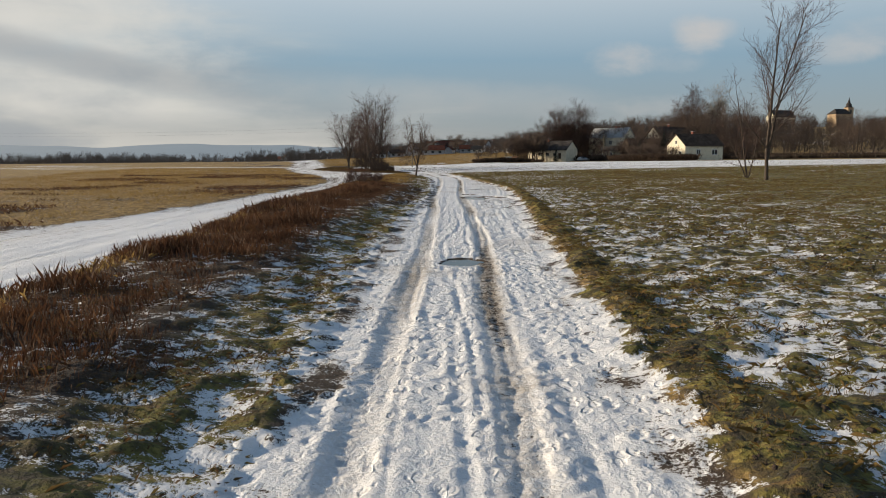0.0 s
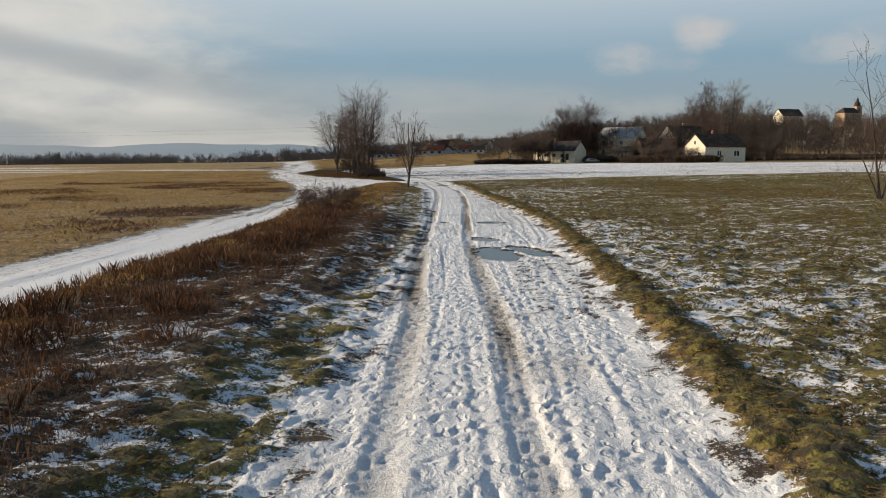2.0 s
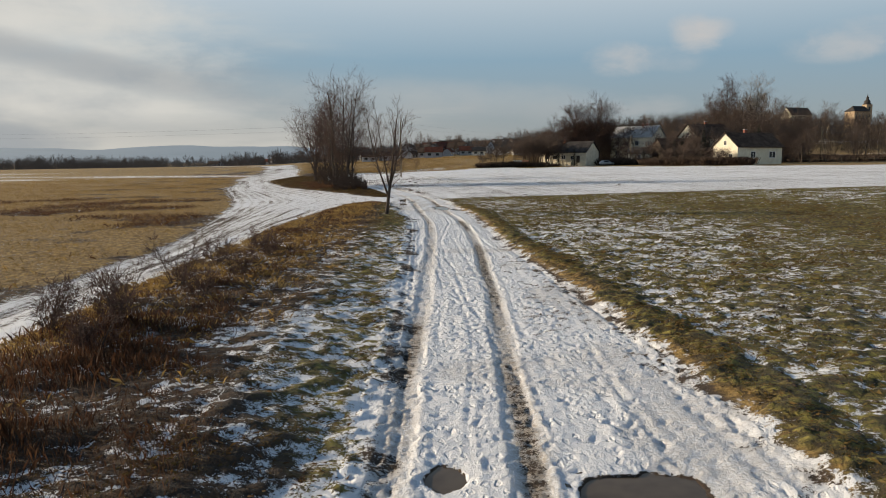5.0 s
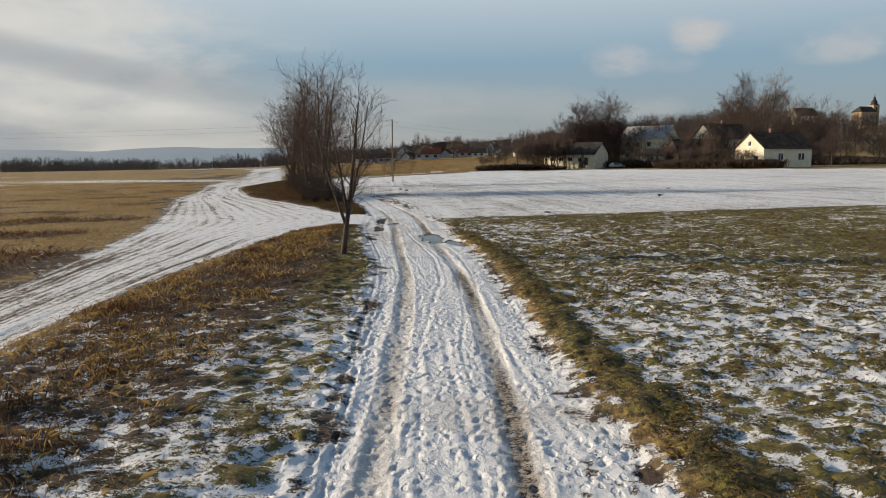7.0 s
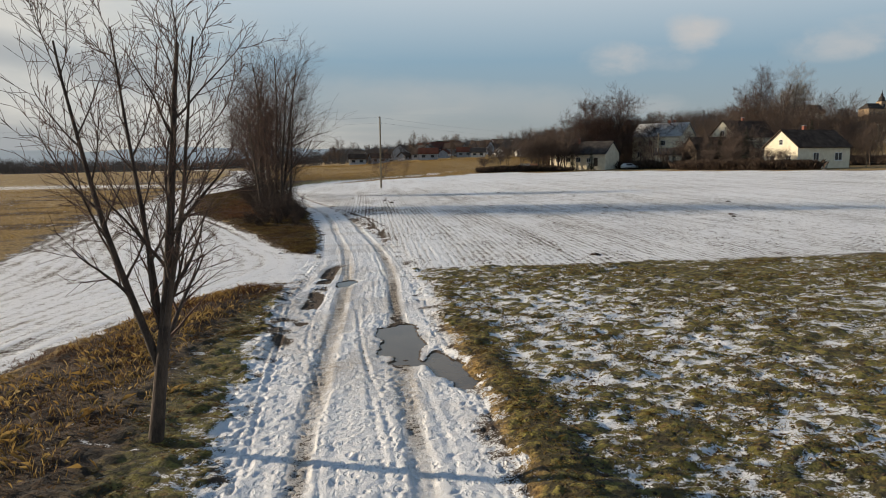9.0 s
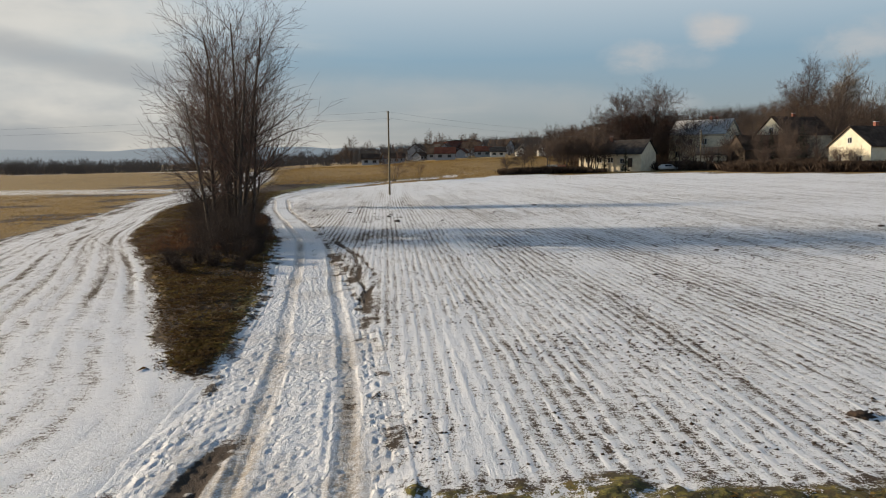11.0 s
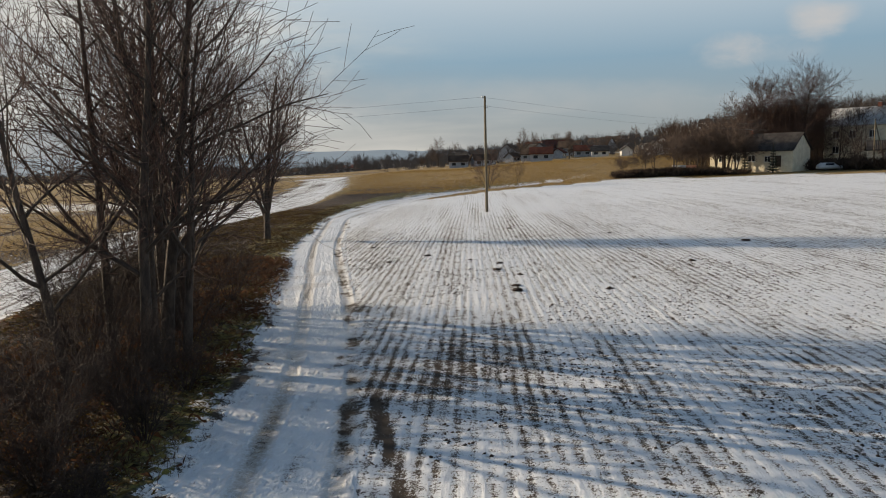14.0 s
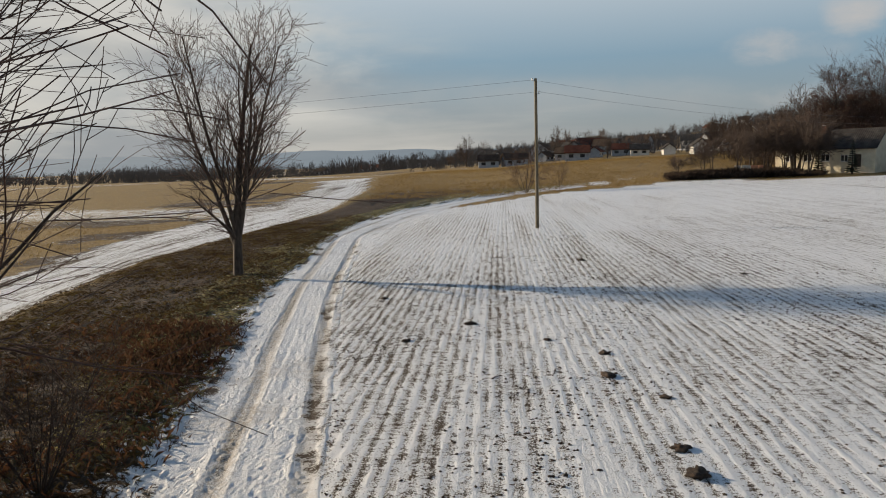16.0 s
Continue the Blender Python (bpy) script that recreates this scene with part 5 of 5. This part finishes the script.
house(140.0, 212.0, 10.0, 14, 9, 5.5, 9.0, CREAM, ROOF_RED, "cream house behind a garden at the meadow's edge", base=2.2, windows=[("l", -2, 3.4, 1.2, 1.4), ("l", 2, 3.4, 1.2, 1.4)])


def church(x, y, z, turn):
    root = empty("church", x, y, z, turn, "ochre church with a dark-spired tower above the village", "church")
    root.scale = (0.8, 0.8, 0.8)
    bm = bmesh.new()
    box(bm, -22, -8, -2, 0, 8, 15)
    part("nave", bm, OCHRE, root)
    bm = bmesh.new()
    q = [bm.verts.new(c) for c in ((-23, -9, 15), (1, -9, 15), (1, 9, 15), (-23, 9, 15), (-18, 0, 22), (0, 0, 22))]
    for f in ((0, 1, 5, 4), (2, 3, 4, 5), (1, 2, 5), (3, 0, 4), (3, 2, 1, 0)):
        bm.faces.new([q[i] for i in f])
    part("roof", bm, ROOF_DARK, root)
    tower = box_part("tower", (-1, -4.2, -2), (7.4, 4.2, 24), OCHRE, root)
    bm = bmesh.new()
    rings = [(4.9, 24), (4.9, 24.6), (3.4, 26.0), (3.8, 27.8), (2.0, 30.0), (1.4, 31.5), (1.6, 32.5), (0.5, 34.5), (0.1, 38.0)]
    prev = None
    for r, h in rings:
        ring = [bm.verts.new((3.2 + r * math.cos(a), r * math.sin(a), h)) for a in np.linspace(0, 2 * math.pi, 12, endpoint=False)]
        if prev:
            for i in range(12):
                bm.faces.new((prev[i], prev[(i + 1) % 12], ring[(i + 1) % 12], ring[i]))
        prev = ring
    part("spire", bm, ROOF_DARK, root, "dark onion-shaped spire", smooth=True)
    for k in range(4):
        opening("window", root, "f", -19 + 5.2 * k, 5.0, 1.7, 6.0, 0, 8.0)
    for zz in (8.0, 17.0):
        box_part("window", (1.9, -4.24, zz), (4.5, -4.0, zz + 4.0), GLASS, tower)
    return root


church(436, 776, 37.0, 12)


# ---- village trees, scrub and woods ----
FAR_PLAN = {"levels": 4, "woody": 2, "thin": 0.014, 0: (15, 0.46, 44, 0.03, 6, 5, 0.22), 1: (9, 0.48, 40, 0.05, 5, 3, 0.15), 2: (7, 0.5, 38, 0.04, 3, 3, 0.1), 3: (0, 0, 0, 0.03, 2, 3, 0)}
TALL_PLAN = {**FAR_PLAN, 0: (20, 0.36, 36, 0.04, 8, 5, 0.22)}
TOWN_PLAN = {"levels": 3, "woody": 1, "thin": 0.045, 0: (16, 0.42, 44, 0.03, 5, 4, 0.2), 1: (7, 0.5, 44, 0.04, 3, 3, 0.1), 2: (0, 0, 0, 0.03, 2, 3, 0)}
pair_label = "large rounded bare tree rising behind the village houses"
plant("village_tree", 44.6, 268.0, [(0, 0, (-0.05, 0, 1), 15, 0.32), (0, 0, (0.25, 0, 1), 11, 0.2), (0, 0, (-0.3, 0.1, 1), 11, 0.2)], {**FAR_PLAN, "levels": 5, 0: (16, 0.55, 40, 0.03, 7, 5, 0.30), 3: (3, 0.5, 36, 0.03, 2, 3, 0.1), 4: (0, 0, 0, 0, 2, 3, 0)}, 301, pair_label, group="village trees")
plant("village_tree", 50.6, 266.5, [(0, 0, (0.05, 0, 1), 15.5, 0.34), (0, 0, (0.3, 0, 1), 11.5, 0.2), (0, 0, (-0.25, 0.1, 1), 11.5, 0.2)], {**FAR_PLAN, "levels": 5, 0: (16, 0.55, 40, 0.03, 7, 5, 0.30), 3: (3, 0.5, 36, 0.03, 2, 3, 0.1), 4: (0, 0, 0, 0, 2, 3, 0)}, 302, pair_label, group="village trees")
for k, (x, y, h) in enumerate([(102.0, 298.0, 25.0), (112.0, 296.0, 24.0)]):
    plant("tall_poplar", x, y, [(0, 0, (0.0, 0, 1), h, 0.42), (0.3, 0, (0.12, 0, 1), h * 0.85, 0.26), (-0.3, 0, (-0.14, 0.05, 1), h * 0.8, 0.26)], {**TALL_PLAN, "levels": 5, 3: (2, 0.5, 42, 0.03, 2, 3, 0.1), 4: (0, 0, 0, 0, 2, 3, 0), "thin": 0.016},
          311 + k, "very tall bare poplar above the village roofs", group="village trees", twig=BIRCH if k else None)

MODELS = []
for k in range(5):
    h = 8.5 + 0.6 * k
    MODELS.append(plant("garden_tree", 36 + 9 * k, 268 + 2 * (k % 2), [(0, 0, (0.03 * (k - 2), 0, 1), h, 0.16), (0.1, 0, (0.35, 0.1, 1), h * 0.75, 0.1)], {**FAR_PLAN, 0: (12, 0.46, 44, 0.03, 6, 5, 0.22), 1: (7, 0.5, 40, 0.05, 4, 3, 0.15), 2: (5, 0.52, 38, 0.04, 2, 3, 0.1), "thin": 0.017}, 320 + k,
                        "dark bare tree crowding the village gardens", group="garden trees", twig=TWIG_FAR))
rv = random.Random(5)


def another(model, x, y, size, dz=0.0):
    return copy_thing(model, pose(x, y, gz(x, y) + dz, 0, 0, rv.uniform(0, 360)) @ Matrix.Diagonal((size * rv.uniform(0.9, 1.25), size * rv.uniform(0.9, 1.25), size, 1)))


for k in range(24):
    x = 32 + 4.0 * k + rv.uniform(-3, 3)
    y = 266 + rv.uniform(0, 34) - 0.10 * (x - 32)
    another(rv.choice(MODELS), x, y, rv.uniform(0.7, 1.35))
for x, y, s in [(88, 226, 0.75), (92, 222, 0.7), (84, 246, 1.0), (90, 250, 1.1), (95, 258, 1.2), (101, 262, 1.1), (66, 226, 0.6), (62, 232, 0.65), (70, 238, 0.8), (58, 258, 0.8), (77, 240, 0.8), (108, 250, 0.9), (120, 246, 0.9), (132, 240, 1.0),
                (146, 236, 1.0), (160, 230, 1.1), (128, 256, 1.1), (150, 252, 1.2), (172, 240, 1.2), (186, 226, 1.1), (118, 280, 1.3), (136, 276, 1.3), (156, 272, 1.3), (176, 268, 1.4), (196, 256, 1.4), (214, 240, 1.2), (100, 236, 0.7), (166, 214, 0.9), (76, 254, 1.1), (80, 252, 1.0), (74, 246, 0.9), (84, 268, 1.5), (90, 274, 1.6), (96, 270, 1.6), (92, 264, 1.5), (100, 280, 1.7), (106, 272, 1.5), (86, 280, 1.6), (110, 284, 1.6), (98, 292, 1.8), (66, 256, 0.9), (56, 262, 0.9)]:
    another(rv.choice(MODELS), x, y, s)
for k in range(34):
    x = rv.uniform(95, 330)
    another(rv.choice(MODELS), x, 285 + 0.4 * (x - 80) + rv.uniform(0, 120), rv.uniform(1.0, 1.7))
# round fruit trees along the field's end
FRUIT_PLAN = {**FAR_PLAN, "thin": 0.016, 0: (10, 0.8, 55, 0.02, 5, 5, 0.45), 1: (7, 0.5, 44, 0.05, 4, 3, 0.15), 2: (5, 0.5, 40, 0.04, 2, 3, 0.1)}
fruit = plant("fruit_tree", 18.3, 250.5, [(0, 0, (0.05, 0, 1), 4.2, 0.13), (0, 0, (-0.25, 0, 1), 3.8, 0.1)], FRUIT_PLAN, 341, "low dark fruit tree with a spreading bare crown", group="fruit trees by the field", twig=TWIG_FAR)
for x, y, s in [(23.5, 251, 1.4), (28.0, 253, 1.35), (31.5, 254, 1.45), (34.0, 254.5, 1.3), (30, 258, 1.6), (34, 259, 1.5), (14.5, 252, 0.7), (27, 258, 1.3), (33, 260, 1.3), (21, 258, 1.1), (64.5, 214, 0.8), (66.2, 211, 0.75), (67.5, 208.5, 0.7), (62, 219, 0.9), (59.5, 224, 0.8), (56, 243, 0.8), (53, 247, 0.6), (34.2, 251.0, 1.6), (33.5, 255.5, 1.9), (62.5, 247, 1.2), (72, 242, 1.4), (68.5, 247, 1.5)]:
    another(fruit, x, y, s)


def conifer(x, y, h, seed, label):
    rgc = np.random.default_rng(seed)
    root = empty("conifer", x, y, gz(x, y), 0, label, "conifer", "dark conifers")
    rod("trunk", (0, 0, -0.2), (0, 0, h), 0.16, 0.02, BARK, root, 6)
    tri_c, tri_f, at = [], [], 0
    for z in np.arange(0.5, h, 0.28):
        r = (h - z) / h * h * 0.24 + 0.1
        for _ in range(10):
            a = rgc.uniform(0, 6.28)
            L_, dz_ = r * rgc.uniform(0.7, 1.15), -0.25 * r
            d = np.array([math.cos(a), math.sin(a), 0])
            s = np.array([-d[1], d[0], 0]) * (0.16 + 0.12 * r)
            p0, p1 = np.array([0, 0, z]), d * L_ + np.array([0, 0, z + dz_])
            m_ = 0.5 * (p0 + p1) + np.array([0, 0, 0.06])
            tri_c += [p0, m_ + s, p1, m_ - s, m_ + np.array([0, 0, -0.18])]
            tri_f += [[at, at + 1, at + 2], [at, at + 2, at + 3], [at, at + 4, at + 2]]
            at += 5
    raw("foliage", np.array(tri_c), np.array(tri_f), NEEDLE, root)
    return root


for k, (x, y, h) in enumerate([(37.0, 255.5, 5.0), (41.2, 253.0, 5.4), (70.2, 245.5, 8.5), (67.0, 243.0, 7.0), (86.0, 236.0, 9.0), (89.0, 240.0, 10.5), (59.5, 246.5, 4.5), (74.0, 240.0, 9.5), (76.5, 243.0, 8.0), (65.2, 246.0, 6.0)]):
    conifer(x, y, h, 400 + k, "dense dark green conifer beside a village house")


# scrub hedges and distant woods, too many to count
def thicket(name, places, count, height, width, spread_, lean, material, label):
    co, tris = blades(places[0], places[1], rg, count, height, width, spread_, lean)
    return tagged(raw(name, co, tris, material), label, "scrub", kind="stuff")


def band(count, x0, x1, yline, deep):
    x = rg.uniform(x0, x1, count)
    return x, yline(x) + rg.uniform(0, 1, count) ** 1.5 * deep


SCRUB = grass_material("bare_scrub", [(0.0, (0.036, 0.025, 0.019)), (0.5, (0.085, 0.058, 0.042)), (1.0, (0.16, 0.115, 0.080))])
# far trees: distance haze is put into these lighter, greyer tones
HAZED_WOODS = grass_material("hazed_woods", [(0.0, (0.050, 0.050, 0.054)), (0.5, (0.082, 0.078, 0.080)), (1.0, (0.125, 0.116, 0.112))])

HILL_WOODS = grass_material("hill_woods", [(0.0, (0.050, 0.040, 0.034)), (0.5, (0.105, 0.078, 0.062)), (1.0, (0.18, 0.135, 0.105))])


def woods(name, x, y, tall, count, width, label, material=None):
    """Leafless trees far off: crowns of thin upswept twigs in a rounded outline."""
    n = len(x)
    m = n * count
    tx, ty, th = np.repeat(x, count), np.repeat(y, count), np.repeat(tall, count)
    tz = np.repeat(ground_z(x, y), count)
    f = rg.uniform(0.10, 1.0, m)
    r = np.sqrt(np.clip(1 - ((f - 0.55) / 0.5) ** 2, 0.02, 1)) * 0.36 * rg.uniform(0.3, 1.0, m) ** 0.5
    a = rg.uniform(0, 6.28, m)
    ex, ey, ez = tx + np.cos(a) * r * th, ty + np.sin(a) * r * th, tz + f * th * rg.uniform(0.9, 1.1, m)
    sx, sy, sz = tx + np.cos(a) * r * th * 0.45, ty + np.sin(a) * r * th * 0.45, ez - th * rg.uniform(0.16, 0.34, m)
    w = width * rg.uniform(0.5, 1.4, m)
    co = np.stack([np.stack([sx - w, sy, sz], -1), np.stack([sx + w, sy, sz], -1), np.stack([ex, ey, ez], -1)], 1).reshape(-1, 3)
    return tagged(raw(name, co, np.arange(3 * m).reshape(-1, 3), material or HAZED_WOODS), label, "woods", kind="stuff")


x_, y_ = band(1500, 13, 36, lambda x: 249.8 + 0 * x, 4)
thicket("garden_hedge", (x_, y_), 10, 0.4 + 2.2 * fbm(x_, y_, 0.35, 3, 73) ** 1.6, 0.010, 0.35, 0.6, SCRUB, "tangled bare hedge at the end of the snowy field")
thicket("village_scrub", band(3600, 47, 110, lambda x: np.interp(x, [47, 58, 64, 69, 86, 120], [260, 240, 214, 224, 232, 240]) + 2, 40), 8, 2.2, 0.014, 0.6, 0.45, SCRUB, "tangled brown scrub between the village houses")
thicket("front_scrub", band(1500, 56, 72, lambda x: np.interp(x, [56, 64, 72], [228, 211, 203.5]), 9), 8, 1.9, 0.012, 0.5, 0.45, SCRUB, "reddish bare scrub in front of the village houses")
thicket("meadow_scrub", band(3200, 92, 240, lambda x: np.interp(x, [92, 120, 240], [232, 222, 196]), 60), 8, 2.0, 0.016, 0.7, 0.45, SCRUB, "brown bare scrub at the meadow's far side")
x_, y_ = band(520, 30, 130, lambda x: 272 + 0.15 * (x - 30), 50)
woods("village_woods", x_, y_, rg.uniform(5, 11, 520), 90, 0.030, "dense brown leafless trees behind the village houses", SCRUB)
x_, y_ = band(1700, 70, 460, lambda x: 292 + 0.35 * (x - 70), 330)
woods("hill_woods", x_, y_, rg.uniform(3, 6, 1700) + 8 * sm(0.4, 0.65, fbm(x_, y_, 0.035, 3, 72)), 80, 0.050, "dark brown leafless woods on the hill behind the village", HILL_WOODS)
x_, y_ = band(900, -60, 210, lambda x: 385 + 0.1 * np.abs(x), 380)
woods("town_woods", x_, y_, rg.uniform(4, 9.5, 900), 60, 0.075, "leafless trees between the houses of the distant town")
x_, y_ = band(3600, -900, -50, lambda x: 520 + 0.10 * np.abs(x), 330)
woods("valley_woods", x_, y_, rg.uniform(3, 11, 3600) * sm(0.35, 0.65, fbm(x_, y_, 0.016, 3, 71)) + 1.5, 46, 0.13, "line of distant leafless trees across the valley, painted grey with haze")


# ---- the distant town ----
TOWN_LABELS = {"w": "small distant house with pale walls and a dark roof", "r": "small distant house with a red roof", "g": "small distant house with a grey roof"}


def town_house(x, y, turn, size, kind):
    z = gz(x, y)
    root = empty("town_house", x, y, z, turn, TOWN_LABELS[kind], "house", "houses of the distant town")
    L_, W_, e, r = 6.0 * size, 4.0 * size, 4.2 * size, 7.2 * size
    bm = bmesh.new()
    prof = [(-W_, -2), (W_, -2), (W_, e), (0, r), (-W_, e)]
    a = [bm.verts.new((-L_, *p)) for p in prof]
    b = [bm.verts.new((L_, *p)) for p in prof]
    bm.faces.new(a[::-1]), bm.faces.new(b)
    for i in range(5):
        bm.faces.new((a[i], a[(i + 1) % 5], b[(i + 1) % 5], b[i]))
    part("wall", bm, {"w": PALE, "r": GREYBLUE, "g": GREYBLUE}[kind], root)
    bm = bmesh.new()
    for s in (-1, 1):
        q = [bm.verts.new(c) for c in ((-L_ - 0.4, s * (W_ + 0.5), e - 0.3), (L_ + 0.4, s * (W_ + 0.5), e - 0.3), (L_ + 0.4, 0, r + 0.05), (-L_ - 0.4, 0, r + 0.05))]
        p = [bm.verts.new((v.co.x, v.co.y, v.co.z + 0.3)) for v in q]
        for f in ((0, 1, 2, 3), (7, 6, 5, 4), (0, 4, 5, 1), (1, 5, 6, 2), (2, 6, 7, 3), (3, 7, 4, 0)):
            bm.faces.new([(q + p)[i] for i in f])
    bmesh.ops.recalc_face_normals(bm, faces=bm.faces[:])
    part("roof", bm, {"w": ROOF_DARK, "r": ROOF_RED, "g": ROOF_BROWN}[kind], root)
    for u in (-0.5, 0.45):
        box_part("window", (u * L_ - 0.7, -W_ - 0.05, e * 0.35), (u * L_ + 0.7, -W_ + 0.05, e * 0.75), GLASS, root)
    return root


for k in range(44):
    y = 395 + 330 * rv.uniform(0, 1)
    x = rv.uniform(-0.10, 0.19) * y + 4
    town_house(x, y, rv.uniform(-40, 40) + rv.choice((0, 90)), rv.uniform(0.6, 0.95), rv.choice("wrwgggg"))
for k in range(20):
    y = rv.uniform(620, 900)
    town_house(rv.uniform(-0.30, -0.12) * y, y, rv.uniform(-40, 40) + rv.choice((0, 90)), rv.uniform(0.6, 0.85), rv.choice("gggr"))
for k in range(16):
    x = -30 + 6.5 * k + rv.uniform(-3, 3)
    town_house(x, 358 + rv.uniform(0, 34), rv.uniform(-30, 30) + rv.choice((0, 90)), rv.uniform(0.42, 0.62), rv.choice("wwrgg"))
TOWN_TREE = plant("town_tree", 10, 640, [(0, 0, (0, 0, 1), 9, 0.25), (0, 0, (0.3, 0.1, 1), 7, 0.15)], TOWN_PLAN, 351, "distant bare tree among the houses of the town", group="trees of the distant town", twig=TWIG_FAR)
for k in range(50):
    y = 360 + 330 * rv.uniform(0, 1)
    another(TOWN_TREE, rv.uniform(-0.12, 0.22) * y, y, rv.uniform(0.6, 1.15))

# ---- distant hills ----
# haze painted in: blue-grey base plus a faint blue glow for airlight
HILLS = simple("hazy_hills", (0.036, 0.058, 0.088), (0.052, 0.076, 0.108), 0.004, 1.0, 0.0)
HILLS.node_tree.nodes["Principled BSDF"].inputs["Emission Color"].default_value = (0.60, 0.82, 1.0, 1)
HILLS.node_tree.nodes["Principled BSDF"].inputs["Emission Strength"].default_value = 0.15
hx, hy, hz = [], [], []
az = np.linspace(-1.5, 1.5, 240)
for d, f in ((1900, 0.0), (2700, 0.45), (3600, 1.0), (4500, 0.8)):
    tall = 62 + 60 * (fbm(az * 3, az * 0, 2.2, 4, 61) - 0.45) - 26 * sm(-0.12, 0.2, az)
    hx.append(d * np.sin(az)), hy.append(d * np.cos(az)), hz.append(-4 + f * tall)
co = np.stack([np.array(hx), np.array(hy), np.array(hz)], -1).reshape(-1, 3)
ids = np.arange(4 * 240).reshape(4, 240)
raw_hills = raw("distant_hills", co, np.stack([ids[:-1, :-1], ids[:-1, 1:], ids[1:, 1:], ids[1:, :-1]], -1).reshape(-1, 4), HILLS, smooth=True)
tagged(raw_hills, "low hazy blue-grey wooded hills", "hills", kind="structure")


# ---- small things in the gardens ----
def wheel(root, x, y, r, w):
    co, quads = tubes([(np.linspace((x, y - w / 2, r), (x, y + w / 2, r), 3), np.array([r * 0.94, r, r * 0.94]), 16)])
    t = raw("tyre", co, quads, WIRE, root, smooth=True)
    bm = bmesh.new()
    bmesh.ops.create_circle(bm, cap_ends=True, radius=r * 0.6, segments=14)
    bmesh.ops.rotate(bm, verts=bm.verts[:], cent=(0, 0, 0), matrix=Matrix.Rotation(radians(90), 3, "X"))
    bmesh.ops.translate(bm, verts=bm.verts[:], vec=(x, y - w / 2 - 0.005 if y < 0 else y + w / 2 + 0.005, r))
    part("rim", bm, STEEL, t)


def car(x, y, turn, paint, label):
    root = empty("car", x, y, gz(x, y), turn, label, "car")
    bm = bmesh.new()
    prof = [(-2.05, 0.35), (2.0, 0.35), (2.1, 0.6), (1.95, 0.82), (1.0, 0.95), (0.35, 1.40), (-1.2, 1.45), (-1.95, 1.0), (-2.1, 0.7)]
    a = [bm.verts.new((p[0], -0.82, p[1])) for p in prof]
    b = [bm.verts.new((p[0], 0.82, p[1])) for p in prof]
    bm.faces.new(a), bm.faces.new(b[::-1])
    for i in range(len(prof)):
        bm.faces.new((a[i], b[i], b[(i + 1) % len(prof)], a[(i + 1) % len(prof)]))
    bmesh.ops.recalc_face_normals(bm, faces=bm.faces[:])
    bmesh.ops.bevel(bm, geom=bm.edges[:], offset=0.06, segments=2, affect="EDGES")
    part("body", bm, paint, root, smooth=True)
    for s in (-1, 1):
        box_part("side_window", (-1.3, s * 0.83 - 0.012, 0.98), (0.35, s * 0.83 + 0.012, 1.32), GLASS, root)
        for wx in (-1.3, 1.3):
            wheel(root, wx, s * 0.76, 0.31, 0.2)
    return root


SILVER = simple("silver_paint", (0.42, 0.44, 0.46), (0.5, 0.52, 0.54), 2.0, 0.3, 0.0)
REDPAINT = simple("red_paint", (0.22, 0.012, 0.016), (0.32, 0.02, 0.024), 2.0, 0.35, 0.0)
car(50.3, 251.5, 15, SILVER, "silver car parked beside the village houses")
car(70.6, 209.4, 12, REDPAINT, "small red car parked by the pale house")

line = empty("clothesline", 25.6, 252.6, gz(25.6, 252.6), 12, "clothesline with white and orange laundry between fruit trees", "clothesline")
for s in (-2.6, 2.6):
    rod("post", (s, 0, -0.2), (s, 0, 1.9), 0.05, 0.05, POLE_WOOD, line, 8)
rod("rope", (-2.6, 0, 1.85), (2.6, 0, 1.85), 0.012, 0.012, WIRE, line, 4)
LINEN = simple("white_linen", (0.62, 0.60, 0.55), (0.75, 0.73, 0.68), 2.0, 0.9, 0.1)
PEACH = simple("orange_linen", (0.55, 0.24, 0.14), (0.66, 0.32, 0.2), 2.0, 0.9, 0.1)
for k, (x0, x1, drop, cloth) in enumerate([(-2.4, -1.3, 1.0, LINEN), (-1.2, 0.3, 0.9, LINEN), (0.4, 1.5, 1.0, PEACH), (1.6, 2.4, 1.1, PEACH)]):
    n = 8
    gx = np.linspace(x0, x1, n)
    top = np.stack([gx, 0.03 * np.sin(9 * gx), np.full(n, 1.86)], -1)
    bot = np.stack([gx, 0.09 * np.sin(11 * gx + k), np.full(n, 1.86 - drop)], -1)
    co = np.concatenate([top, bot, top + (0, 0.02, 0), bot + (0, 0.02, 0)])
    f = [[i, i + 1, n + i + 1, n + i] for i in range(n - 1)] + [[2 * n + i, 3 * n + i, 3 * n + i + 1, 2 * n + i + 1] for i in range(n - 1)]
    f += [[n + i, n + i + 1, 3 * n + i + 1, 3 * n + i] for i in range(n - 1)] + [[0, n, 3 * n, 2 * n], [n - 1, 3 * n - 1, 4 * n - 1, 2 * n - 1]]
    raw("laundry", co, np.array(f), cloth, line)

# a garden fence of posts and rails at the pale house
for k in range(12):
    x, y = 84 + 3.2 * k, 210 - 0.9 * k
    post = empty("fence_post", x, y, gz(x, y), -15, "weathered wooden fence post in snow", "fence post", "fence posts by the pale house")
    rod("shaft", (0, 0, -0.2), (0, 0, 1.25), 0.06, 0.055, POLE_WOOD, post, 7)
    rod("rail", (0, 0, 0.95), (3.3, 0, 0.95 + gz(x + 3.2, y - 0.9) - gz(x, y)), 0.03, 0.03, POLE_WOOD, post, 5)
